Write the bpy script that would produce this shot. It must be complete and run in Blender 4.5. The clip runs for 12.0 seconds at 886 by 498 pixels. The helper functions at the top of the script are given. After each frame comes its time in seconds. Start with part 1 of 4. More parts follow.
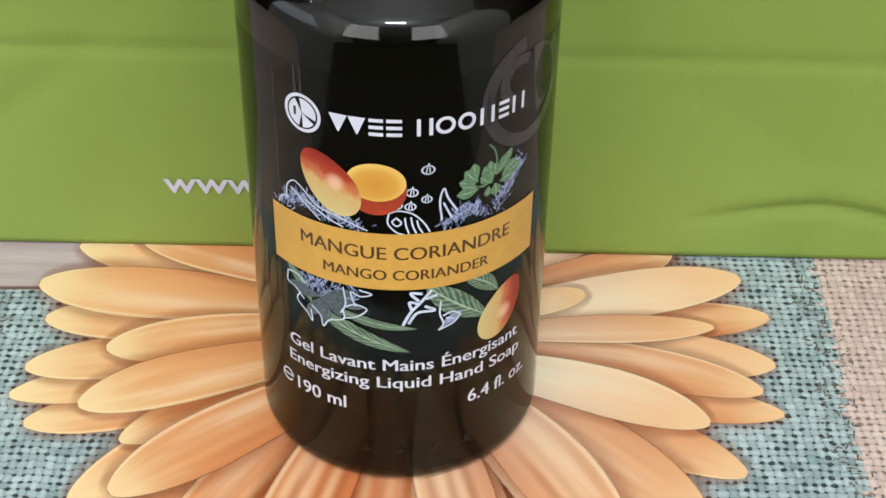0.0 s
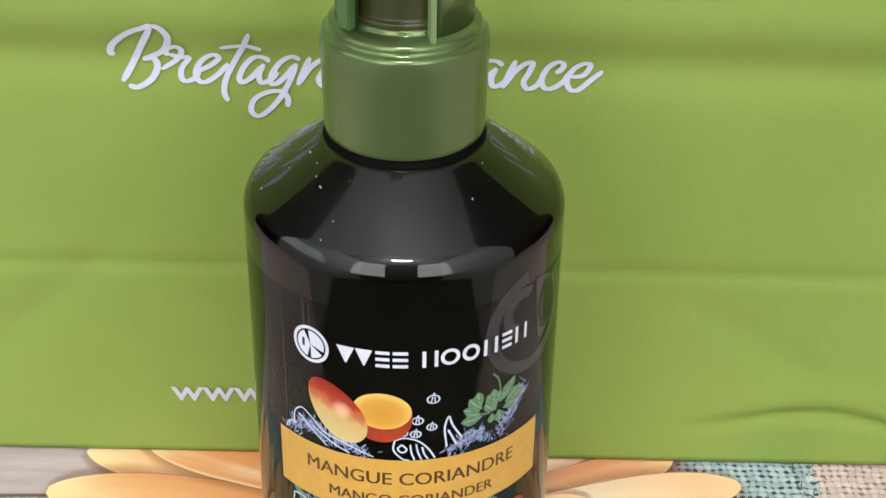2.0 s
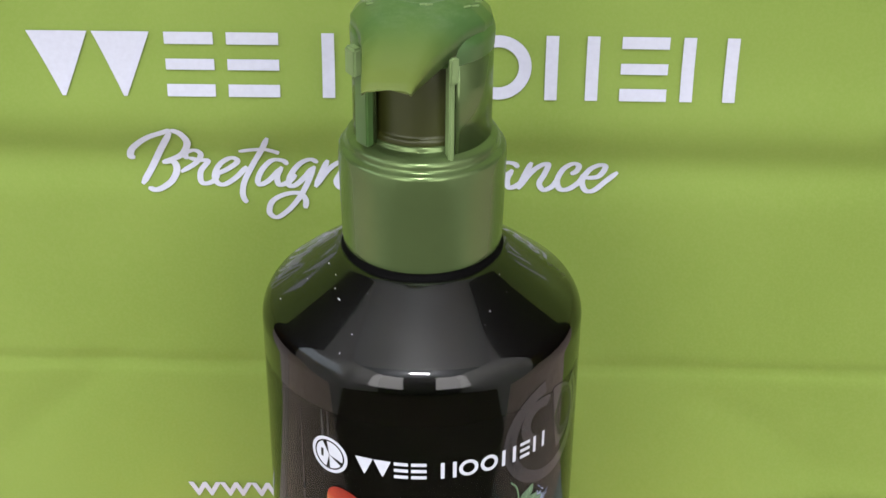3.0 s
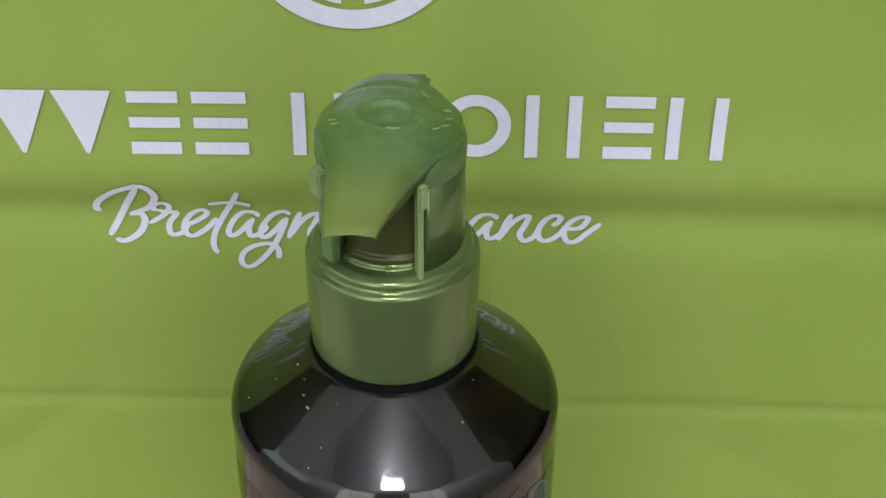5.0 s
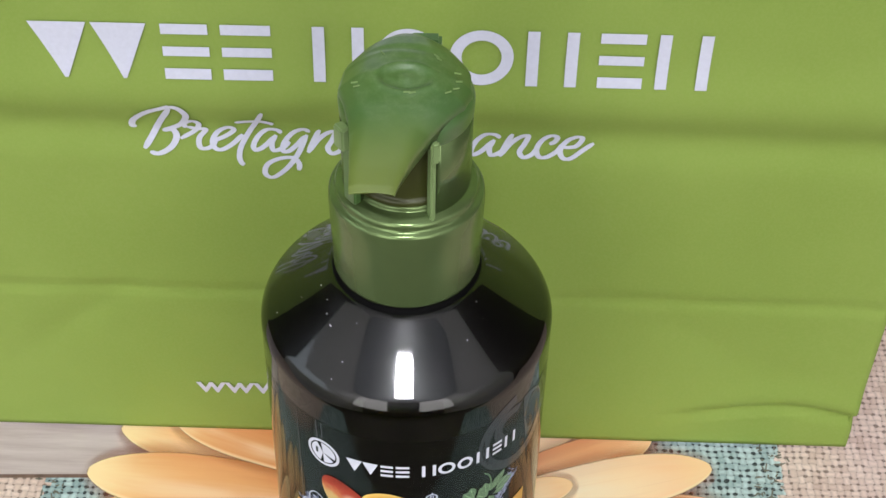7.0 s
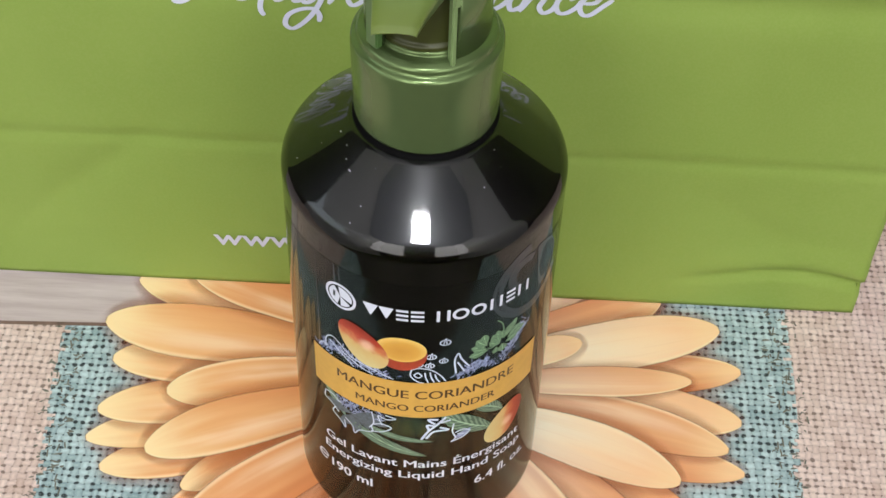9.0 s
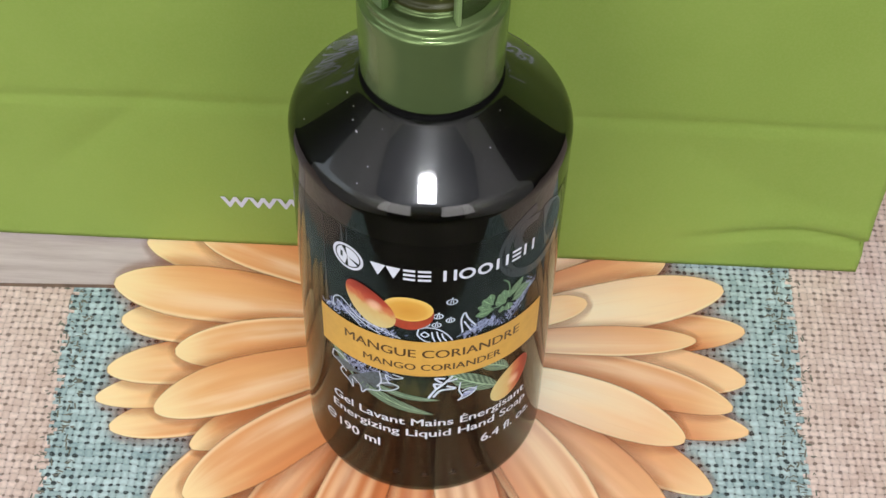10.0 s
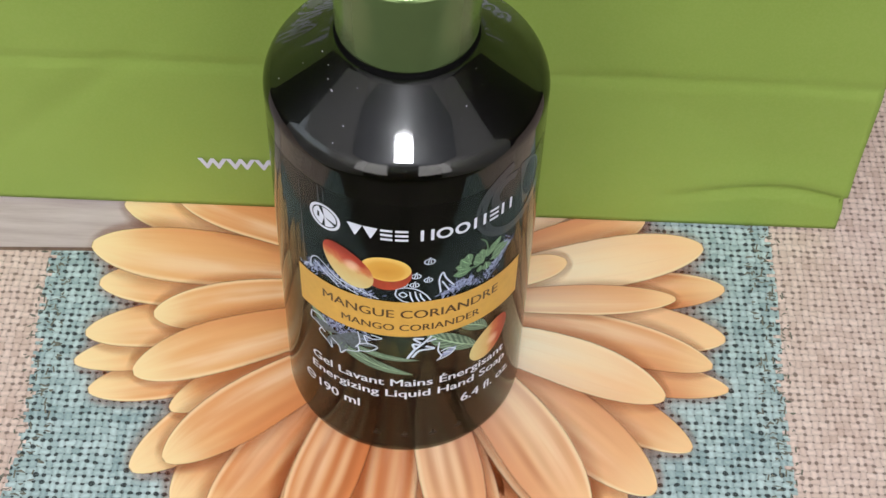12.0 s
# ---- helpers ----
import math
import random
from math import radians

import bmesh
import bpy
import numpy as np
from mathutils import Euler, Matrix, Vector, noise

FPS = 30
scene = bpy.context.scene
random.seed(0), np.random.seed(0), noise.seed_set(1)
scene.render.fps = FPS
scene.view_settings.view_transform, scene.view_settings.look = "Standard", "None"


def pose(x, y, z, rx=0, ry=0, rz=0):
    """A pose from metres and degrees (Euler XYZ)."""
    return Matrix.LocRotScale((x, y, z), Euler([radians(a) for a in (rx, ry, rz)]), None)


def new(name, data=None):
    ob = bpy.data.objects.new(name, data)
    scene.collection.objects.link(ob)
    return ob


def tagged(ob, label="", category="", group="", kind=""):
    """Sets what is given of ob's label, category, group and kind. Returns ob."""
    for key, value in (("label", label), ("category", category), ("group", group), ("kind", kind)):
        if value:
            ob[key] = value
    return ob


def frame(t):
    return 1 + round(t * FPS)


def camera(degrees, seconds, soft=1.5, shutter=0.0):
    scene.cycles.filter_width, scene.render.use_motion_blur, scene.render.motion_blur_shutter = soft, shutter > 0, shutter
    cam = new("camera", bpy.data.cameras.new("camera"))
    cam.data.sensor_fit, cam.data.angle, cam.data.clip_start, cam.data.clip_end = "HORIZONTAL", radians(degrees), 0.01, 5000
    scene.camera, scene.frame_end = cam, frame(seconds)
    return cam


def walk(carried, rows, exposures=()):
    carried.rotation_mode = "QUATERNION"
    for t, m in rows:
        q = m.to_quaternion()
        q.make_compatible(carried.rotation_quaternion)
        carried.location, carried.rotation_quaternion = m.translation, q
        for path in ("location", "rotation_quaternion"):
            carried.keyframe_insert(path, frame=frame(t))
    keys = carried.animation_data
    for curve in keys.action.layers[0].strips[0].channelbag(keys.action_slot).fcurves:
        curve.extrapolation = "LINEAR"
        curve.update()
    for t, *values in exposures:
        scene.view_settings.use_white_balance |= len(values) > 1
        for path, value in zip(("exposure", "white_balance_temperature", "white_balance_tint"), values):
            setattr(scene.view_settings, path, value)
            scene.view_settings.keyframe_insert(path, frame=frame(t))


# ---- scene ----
EXPOSURES = [(0, -0.05), (1.5, 0.08), (2.5, 0.22), (3.7, 0.07), (5.5, -0.13), (6.0, -0.11), (6.5, 0.02), (9.5, -0.03), (12, -0.10)]
cam = camera(33.473, 12.0)
# seconds, eye, heading, pitch, roll
PATH = [
    (0, 0.00897, -0.22110, 0.20833, 0.182, -37.960, 1.099),
    (0.5, 0.00859, -0.22295, 0.21179, 0.214, -36.976, 1.136),
    (1, 0.00853, -0.22242, 0.21596, 0.190, -35.089, 1.095),
    (1.5, 0.00856, -0.22195, 0.21973, 0.245, -33.524, 1.004),
    (2, 0.00781, -0.21891, 0.22240, 0.277, -32.087, 1.043),
    (2.5, 0.00746, -0.21596, 0.22705, 0.612, -31.191, 0.655),
    (3, 0.00682, -0.21556, 0.23179, 0.883, -30.104, 0.536),
    (3.5, 0.00725, -0.21282, 0.23892, 0.942, -29.363, 0.552),
    (3.7, 0.00789, -0.20969, 0.24383, 1.031, -29.008, 0.466),
    (5.3, 0.01094, -0.18191, 0.27213, 0.816, -39.003, 0.507),
    (5.5, 0.00861, -0.18268, 0.27807, 0.419, -40.024, 0.825),
    (6, 0.00713, -0.18089, 0.28508, 0.417, -42.266, 0.985),
    (6.5, 0.00632, -0.18430, 0.29342, 0.399, -43.575, 1.192),
    (7, 0.00820, -0.19092, 0.29913, 0.488, -44.491, 1.313),
    (7.5, 0.00816, -0.19475, 0.30112, 0.438, -45.840, 1.626),
    (7.7, 0.01073, -0.20115, 0.29452, 0.868, -44.969, 1.315),
    (9.3, 0.00664, -0.19842, 0.29699, 0.787, -49.486, 2.367),
    (9.5, 0.00693, -0.19868, 0.29677, 0.867, -49.604, 2.103),
    (10, 0.00653, -0.20069, 0.29786, 0.950, -50.281, 1.932),
    (10.5, 0.00635, -0.20254, 0.29803, 0.883, -50.683, 1.909),
    (11, 0.00707, -0.20168, 0.29880, 0.700, -51.133, 1.885),
    (11.5, 0.00757, -0.20050, 0.29717, 0.347, -51.445, 2.059),
    (12, 0.00795, -0.20012, 0.29674, -0.075, -51.762, 2.296),
]
walk(cam, [(t, pose(x, y, z, 0, 0, yaw) @ pose(0, 0, 0, 90 + pitch) @ pose(0, 0, 0, 0, 0, roll)) for t, x, y, z, yaw, pitch, roll in PATH],
     EXPOSURES)
R = 0.0275          # bottle radius
BAG_Y = 0.0455      # front of the bag
BAG_X0, BAG_X1, BAG_H, BAG_D = -0.128, 0.1105, 0.32, 0.10

# ---- light ----
world = bpy.data.worlds.new("world")
scene.world = world
world.use_nodes = True
world.node_tree.nodes["Background"].inputs[0].default_value = (0.6, 0.7, 1.0, 1)
world.node_tree.nodes["Background"].inputs[1].default_value = 0.05


def area_lamp(name, m, sx, sy, watts, colour):
    d = bpy.data.lights.new(name, "AREA")
    d.shape, d.size, d.size_y, d.energy, d.color = "RECTANGLE", sx, sy, watts, colour
    ob = new(name, d)
    ob.matrix_world = m
    return ob


LAMP = Vector((0.0, -1.165, 1.75))
for side in (-1, 1):
    area_lamp("window_light", pose(side * 0.70, -1.75, 0.85, 98, 0, side * 22), 0.72, 1.6, 13.8, (1.0, 0.97, 0.97))
area_lamp("window_light", pose(-1.0, -0.32, 0.72, 118, 0, -90), 0.6, 1.1, 3.0, (0.74, 0.88, 1.0))


# ---- materials ----
class Nodes:
    """Short hand for a node tree."""

    def __init__(self, name, rough=0.5, metal=0.0, spec=0.5):
        self.m = bpy.data.materials.new(name)
        self.m.use_nodes = True
        self.t = self.m.node_tree
        self.b = self.t.nodes["Principled BSDF"]
        self.b.inputs["Roughness"].default_value = rough
        self.b.inputs["Metallic"].default_value = metal
        self.b.inputs["Specular IOR Level"].default_value = spec

    def put(self, socket, v):
        if isinstance(v, bpy.types.NodeSocket):
            self.t.links.new(v, socket)
        elif v is not None:
            socket.default_value = (*v, 1) if isinstance(v, tuple) and len(v) == 3 and socket.type == "RGBA" else v

    def set(self, name, v):
        self.put(self.b.inputs[name], v)
        return self

    def math(self, op, a, b=None, c=None):
        n = self.t.nodes.new("ShaderNodeMath")
        n.operation = op
        for i, v in enumerate((a, b, c)):
            self.put(n.inputs[i], v)
        return n.outputs[0]

    def vmath(self, op, a, b=None):
        n = self.t.nodes.new("ShaderNodeVectorMath")
        n.operation = op
        self.put(n.inputs[0], a)
        if op == "SCALE":
            self.put(n.inputs[3], b)
        else:
            self.put(n.inputs[1], b)
        return n.outputs[0]

    def coords(self, which="Object", scale=(1, 1, 1)):
        c = self.t.nodes.new("ShaderNodeTexCoord").outputs[which]
        return self.vmath("MULTIPLY", c, scale)

    def xyz(self, v):
        n = self.t.nodes.new("ShaderNodeSeparateXYZ")
        self.put(n.inputs[0], v)
        return n.outputs

    def combine(self, x, y, z=0.0):
        n = self.t.nodes.new("ShaderNodeCombineXYZ")
        for i, v in enumerate((x, y, z)):
            self.put(n.inputs[i], v)
        return n.outputs[0]

    def noise(self, vec, scale, detail=3.0, rough=0.55):
        n = self.t.nodes.new("ShaderNodeTexNoise")
        self.put(n.inputs["Vector"], vec)
        n.inputs["Scale"].default_value, n.inputs["Detail"].default_value = scale, detail
        n.inputs["Roughness"].default_value = rough
        return n.outputs

    def white(self, vec):
        n = self.t.nodes.new("ShaderNodeTexWhiteNoise")
        self.put(n.inputs["Vector"], vec)
        return n.outputs["Value"]

    def ramp(self, fac, *stops):
        n = self.t.nodes.new("ShaderNodeValToRGB")
        while len(n.color_ramp.elements) < len(stops):
            n.color_ramp.elements.new(0.5)
        for e, (p, c) in zip(n.color_ramp.elements, stops):
            e.position, e.color = p, (*c, 1)
        self.put(n.inputs[0], fac)
        return n.outputs[0]

    def smooth(self, v, lo, hi, a=0.0, b=1.0):
        n = self.t.nodes.new("ShaderNodeMapRange")
        n.interpolation_type = "SMOOTHSTEP"
        for i, x in enumerate((v, lo, hi, a, b)):
            self.put(n.inputs[i], x)
        return n.outputs[0]

    def mix(self, fac, a, b, how="MIX"):
        n = self.t.nodes.new("ShaderNodeMix")
        n.data_type, n.blend_type = "RGBA", how
        self.put(n.inputs[0], fac)
        self.put(n.inputs[6], a)
        self.put(n.inputs[7], b)
        return n.outputs[2]

    def bump(self, height, strength, distance):
        n = self.t.nodes.new("ShaderNodeBump")
        n.inputs["Strength"].default_value, n.inputs["Distance"].default_value = strength, distance
        self.put(n.inputs["Height"], height)
        self.put(self.b.inputs["Normal"], n.outputs[0])
        return self

    def random(self):
        return self.t.nodes.new("ShaderNodeObjectInfo").outputs["Random"]


def s2l(r, g, b):
    """Linear colour from 0-255 values."""
    return tuple((c / 255 / 12.92) if c < 10 else ((c / 255 + 0.055) / 1.055) ** 2.4 for c in (r, g, b))


def plain(name, colour, rough=0.5, metal=0.0, spec=0.5, vary=0.06, scale=300.0, bump=0.0):
    n = Nodes(name, rough, metal, spec)
    f = n.noise(n.coords(), scale, 4)[0]
    dark = tuple(c * (1 - vary * 2) for c in colour)
    light = tuple(min(1, c * (1 + vary * 2)) for c in colour)
    n.set("Base Color", n.ramp(f, (0.3, dark), (0.7, light)))
    if bump:
        n.bump(f, 0.5, bump)
    return n.m


def burlap(name, thread, pale, hole, depth, pitch=0.00188, gap=0.36):
    n = Nodes(name, 0.75, 0, 0.25)
    at = n.coords()
    wob = n.vmath("SCALE", n.vmath("SUBTRACT", n.noise(at, 140, 2)[1], (0.5, 0.5, 0.5)), 0.0017)
    fine = n.vmath("SCALE", n.vmath("SUBTRACT", n.noise(at, 700, 3)[1], (0.5, 0.5, 0.5)), 0.0008)
    x, y, _ = n.xyz(n.vmath("SCALE", n.vmath("ADD", n.vmath("ADD", at, wob), fine), 1 / pitch))
    fx, fy = n.math("FLOOR", x), n.math("FLOOR", y)
    gx = n.math("MULTIPLY", n.math("ABSOLUTE", n.math("SUBTRACT", n.math("FRACT", x), 0.5)), 2.0)
    gy = n.math("MULTIPLY", n.math("ABSOLUTE", n.math("SUBTRACT", n.math("FRACT", y), 0.5)), 2.0)
    cell = n.white(n.combine(n.math("FLOOR", n.math("ADD", x, 0.5)), n.math("FLOOR", n.math("ADD", y, 0.5))))
    hx, hy = n.math("SUBTRACT", 1.0, gx), n.math("SUBTRACT", 1.0, gy)
    away = n.math("SQRT", n.math("ADD", n.math("MULTIPLY", hx, hx), n.math("MULTIPLY", n.math("MULTIPLY", hy, hy), 1.5)))
    size = n.math("MULTIPLY_ADD", cell, 0.54, n.math("SUBTRACT", gap, 0.07))
    open_ = n.smooth(away, size, n.math("SUBTRACT", size, 0.17))
    over = n.math("MODULO", n.math("ABSOLUTE", n.math("ADD", fx, fy)), 2.0)
    prof = n.math("ADD", n.math("MULTIPLY", over, gx), n.math("MULTIPLY", n.math("SUBTRACT", 1.0, over), gy))
    knot = n.white(n.combine(fx, fy, 3.0))
    row = n.math("MULTIPLY", n.math("ADD", n.white(n.combine(fx, 7.0)), n.white(n.combine(7.0, fy))), 0.5)
    blot = n.noise(at, 45, 4)[0]
    tone = n.math("ADD", n.math("MULTIPLY", knot, 0.34), n.math("ADD", n.math("MULTIPLY", row, 0.30), n.math("MULTIPLY", blot, 0.55)))
    c = n.ramp(tone, (0.2, thread), (0.95, pale))
    c = n.mix(n.math("MULTIPLY", n.math("POWER", prof, 3.0), 0.32), c, hole)
    along = n.math("ADD", n.math("MULTIPLY", over, gy), n.math("MULTIPLY", n.math("SUBTRACT", 1.0, over), gx))
    crest = n.math("MULTIPLY", n.smooth(prof, 0.55, 0.1), n.smooth(along, 0.9, 0.3))
    c = n.mix(n.math("MULTIPLY", crest, n.math("MULTIPLY_ADD", knot, 0.5, 0.12)), c, tuple(min(1.0, k * 1.12) for k in pale))
    c = n.mix(n.math("MULTIPLY", open_, depth), c, hole)
    strand = n.noise(n.vmath("MULTIPLY", at, (1, 1, 1)), 2600, 2)[0]
    c = n.mix(n.math("MULTIPLY", n.smooth(strand, 0.5, 0.7), 0.25), c, pale)
    n.set("Base Color", c)
    return n.m


def petal_paint():
    n = Nodes("petal_print", 0.6, 0, 0.14)
    u, v, _ = n.xyz(n.coords("UV"))          # u across 0..1, v along 0..1
    rnd = n.random()
    x, y, _ = n.xyz(n.coords())
    jit = n.noise(n.combine(n.math("MULTIPLY", u, 2.4), n.math("MULTIPLY", v, 1.2), n.math("MULTIPLY", rnd, 37.0)), 1.7, 2)[0]
    fine = n.noise(n.combine(n.math("MULTIPLY", u, 14.0), n.math("MULTIPLY", v, 1.1), n.math("MULTIPLY", rnd, 11.0)), 2.0, 2)[0]
    f = n.math("ADD", v, n.math("MULTIPLY", n.math("SUBTRACT", jit, 0.5), 0.34))
    east = n.smooth(n.math("MULTIPLY_ADD", n.math("SUBTRACT", rnd, 0.5), 0.03, x), -0.012, 0.028)
    west_c = n.ramp(f, (0.10, s2l(226, 150, 98)), (0.38, s2l(240, 178, 122)), (0.70, s2l(245, 190, 134)), (0.98, s2l(253, 226, 176)))
    east_c = n.ramp(f, (0.10, s2l(252, 214, 174)), (0.34, s2l(255, 242, 218)), (0.66, s2l(255, 222, 182)), (1.0, s2l(248, 196, 148)))
    c = n.mix(east, west_c, east_c)
    tone = n.xyz(n.t.nodes.new("ShaderNodeObjectInfo").outputs["Color"])[0]
    deep = n.ramp(f, (0.08, s2l(174, 88, 48)), (0.36, s2l(202, 114, 64)), (0.75, s2l(220, 138, 84)), (1.0, s2l(242, 188, 134)))
    c = n.mix(n.math("MULTIPLY", tone, 0.9), c, deep)
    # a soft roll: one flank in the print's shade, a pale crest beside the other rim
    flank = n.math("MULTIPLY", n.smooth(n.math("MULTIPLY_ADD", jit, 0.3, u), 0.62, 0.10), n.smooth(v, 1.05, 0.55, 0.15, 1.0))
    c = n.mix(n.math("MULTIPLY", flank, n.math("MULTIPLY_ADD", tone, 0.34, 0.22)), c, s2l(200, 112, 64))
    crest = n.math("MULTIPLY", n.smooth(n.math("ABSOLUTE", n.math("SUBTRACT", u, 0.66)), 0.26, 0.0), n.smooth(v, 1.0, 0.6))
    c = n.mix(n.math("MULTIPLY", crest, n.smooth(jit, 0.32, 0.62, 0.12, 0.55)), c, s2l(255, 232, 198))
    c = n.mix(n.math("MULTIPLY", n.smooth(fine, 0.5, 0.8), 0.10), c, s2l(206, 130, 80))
    # long ribs, strongest on the petals that run to the front
    south = n.math("MULTIPLY", n.smooth(y, -0.008, -0.030, 0.04, 0.6), n.smooth(n.math("ABSOLUTE", n.math("SUBTRACT", x, 0.006)), 0.048, 0.026, 0.12, 1.0))
    way = n.math("MULTIPLY", n.math("SUBTRACT", n.noise(n.combine(v, rnd, 0.0), 2.2, 1)[0], 0.5), 0.10)
    reach = n.math("MULTIPLY", n.smooth(v, 0.12, 0.35), n.smooth(v, 0.95, 0.65))
    for k, (at, dark) in enumerate(((0.26, 0.75), (0.50, 0.45), (0.76, 0.55))):
        du = n.math("SUBTRACT", n.math("ADD", u, way), n.math("MULTIPLY_ADD", n.math("FRACT", n.math("MULTIPLY", rnd, 7.3 + 3.1 * k)), 0.16, at - 0.08))
        near = n.math("MULTIPLY", n.smooth(n.math("ABSOLUTE", du), 0.11, 0.0), reach)
        c = n.mix(n.math("MULTIPLY", n.math("MULTIPLY", near, south), dark), c, s2l(168, 86, 44))
        pale = n.math("MULTIPLY", n.smooth(n.math("ABSOLUTE", n.math("SUBTRACT", du, 0.13)), 0.11, 0.0), reach)
        c = n.mix(n.math("MULTIPLY", n.math("MULTIPLY", pale, south), dark), c, s2l(255, 228, 184))
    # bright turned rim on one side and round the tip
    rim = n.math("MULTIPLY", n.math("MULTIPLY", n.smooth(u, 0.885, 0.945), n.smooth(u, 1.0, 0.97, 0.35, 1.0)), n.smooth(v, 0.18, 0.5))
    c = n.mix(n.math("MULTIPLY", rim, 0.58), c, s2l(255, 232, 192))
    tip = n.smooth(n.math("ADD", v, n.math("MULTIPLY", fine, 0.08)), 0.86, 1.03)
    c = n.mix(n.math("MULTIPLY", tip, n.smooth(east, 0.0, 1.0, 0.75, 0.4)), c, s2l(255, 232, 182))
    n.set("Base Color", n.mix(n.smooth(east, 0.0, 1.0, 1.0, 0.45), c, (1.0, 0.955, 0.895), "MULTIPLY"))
    # the print runs softly into what lies beside the petal
    side = n.math("ADD", n.math("ABSOLUTE", n.math("SUBTRACT", u, 0.5)), n.math("MULTIPLY", n.math("SUBTRACT", n.noise(n.coords(), 500, 2)[0], 0.5), 0.02))
    n.set("Alpha", n.math("MULTIPLY", n.smooth(side, 0.503, 0.455), n.smooth(v, 1.0, 0.992)))
    return n.m


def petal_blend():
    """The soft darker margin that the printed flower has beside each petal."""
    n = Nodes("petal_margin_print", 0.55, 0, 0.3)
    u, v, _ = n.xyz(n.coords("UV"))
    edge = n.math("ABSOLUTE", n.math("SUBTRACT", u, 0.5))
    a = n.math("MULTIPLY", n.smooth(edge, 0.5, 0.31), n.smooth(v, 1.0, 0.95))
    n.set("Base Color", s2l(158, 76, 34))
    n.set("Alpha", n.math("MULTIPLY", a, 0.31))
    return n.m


def wood_paint():
    n = Nodes("plank_print", 0.6, 0, 0.3)
    at = n.coords("Object", (14, 160, 1))
    g = n.noise(at, 1.5, 5, 0.65)[0]
    c = n.ramp(g, (0.25, s2l(164, 146, 140)), (0.5, s2l(194, 180, 176)), (0.75, s2l(214, 202, 198)))
    blot = n.noise(n.coords(), 35, 2)[0]
    c = n.mix(n.math("MULTIPLY", blot, 0.35), c, s2l(190, 172, 178))
    n.set("Base Color", c)
    return n.m


def bag_paper():
    n = Nodes("green_bag_paper", 0.68, 0, 0.14)
    at = n.coords()
    big, fine = n.noise(at, 16, 3)[0], n.noise(at, 1500, 3)[0]
    c = n.ramp(big, (0.25, s2l(119, 142, 63)), (0.75, s2l(131, 153, 74)))
    c = n.mix(n.math("MULTIPLY", n.smooth(fine, 0.35, 0.7), 0.26), c, s2l(136, 153, 83))
    n.set("Base Color", c)
    n.bump(n.math("ADD", n.math("MULTIPLY", fine, 0.1), n.noise(at, 90, 4)[0]), 0.35, 0.0006)
    return n.m


def bottle_plastic(name, colour, rough, clear=0.0, haze=0.0):
    n = Nodes(name, rough, 0, 0.4)
    n.set("Transmission Weight", clear)
    at = n.coords()
    smear = n.noise(n.vmath("MULTIPLY", at, (1, 1, 0.3)), 120, 5, 0.65)[0]
    n.set("Base Color", colour)
    n.set("Roughness", n.smooth(smear, 0.45, 0.8, rough, rough + 0.10))
    n.set("IOR", 1.5)
    # the bare shoulder above the label is dulled by handling
    n.set("Coat Weight", n.math("MULTIPLY", n.smooth(n.xyz(at)[2], 0.0978, 0.0998), n.smooth(smear, 0.3, 0.75, haze * 0.8, haze * 1.3)))
    n.set("Coat Roughness", 0.33)
    n.bump(n.noise(at, 40, 1)[0], 0.05, 0.0005)
    return n.m


def green_plastic(name, colour, rough, metal, coat=0.0):
    n = Nodes(name, rough, metal, 0.5)
    at = n.coords()
    f = n.noise(at, 70, 4)[0]
    n.set("Base Color", n.ramp(f, (0.3, tuple(c * 0.93 for c in colour)), (0.7, tuple(c * 1.06 for c in colour))))
    if coat:
        # pale mottle towards the top, olive towards the front
        mottle = n.smooth(n.noise(n.vmath("MULTIPLY", at, (1, 1, 2)), 420, 6, 0.7)[0], 0.35, 0.95)
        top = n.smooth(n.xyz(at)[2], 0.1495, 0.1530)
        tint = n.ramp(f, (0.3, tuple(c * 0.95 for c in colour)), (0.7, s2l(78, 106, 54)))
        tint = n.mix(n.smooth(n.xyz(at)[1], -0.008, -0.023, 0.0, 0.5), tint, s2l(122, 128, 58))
        n.set("Base Color", n.mix(n.math("MULTIPLY", n.math("MULTIPLY", mottle, top), 0.25), tint, s2l(168, 184, 152)))
        n.set("Roughness", n.smooth(n.noise(at, 110, 1)[0], 0.2, 0.8, rough - 0.04, rough + 0.04))
    n.set("Coat Weight", coat)
    n.set("Coat Roughness", 0.22)
    return n.m


def mango_paint():
    n = Nodes("mango_print", 0.35, 0, 0.4)
    u, v, _ = n.xyz(n.coords("UV"))
    f = n.math("ADD", n.math("MULTIPLY", u, 0.55), n.math("MULTIPLY", n.math("SUBTRACT", 1.0, v), 0.5))
    f = n.math("ADD", f, n.math("MULTIPLY", n.math("SUBTRACT", n.noise(n.coords("UV"), 6, 3)[0], 0.5), 0.25))
    skin = n.ramp(f, (0.15, s2l(128, 32, 20)), (0.36, s2l(164, 58, 36)), (0.48, s2l(190, 112, 68)), (0.58, s2l(200, 166, 104)), (0.9, s2l(202, 188, 128)))
    n.vmath("DISTANCE", n.combine(u, n.math("MULTIPLY", v, 0.7)), (0.52, 0.44, 0))
    shine = n.smooth(n.t.nodes[-1].outputs["Value"], 0.17, 0.03)
    n.set("Base Color", n.mix(n.math("MULTIPLY", shine, 0.55), skin, s2l(244, 208, 176)))
    return n.m


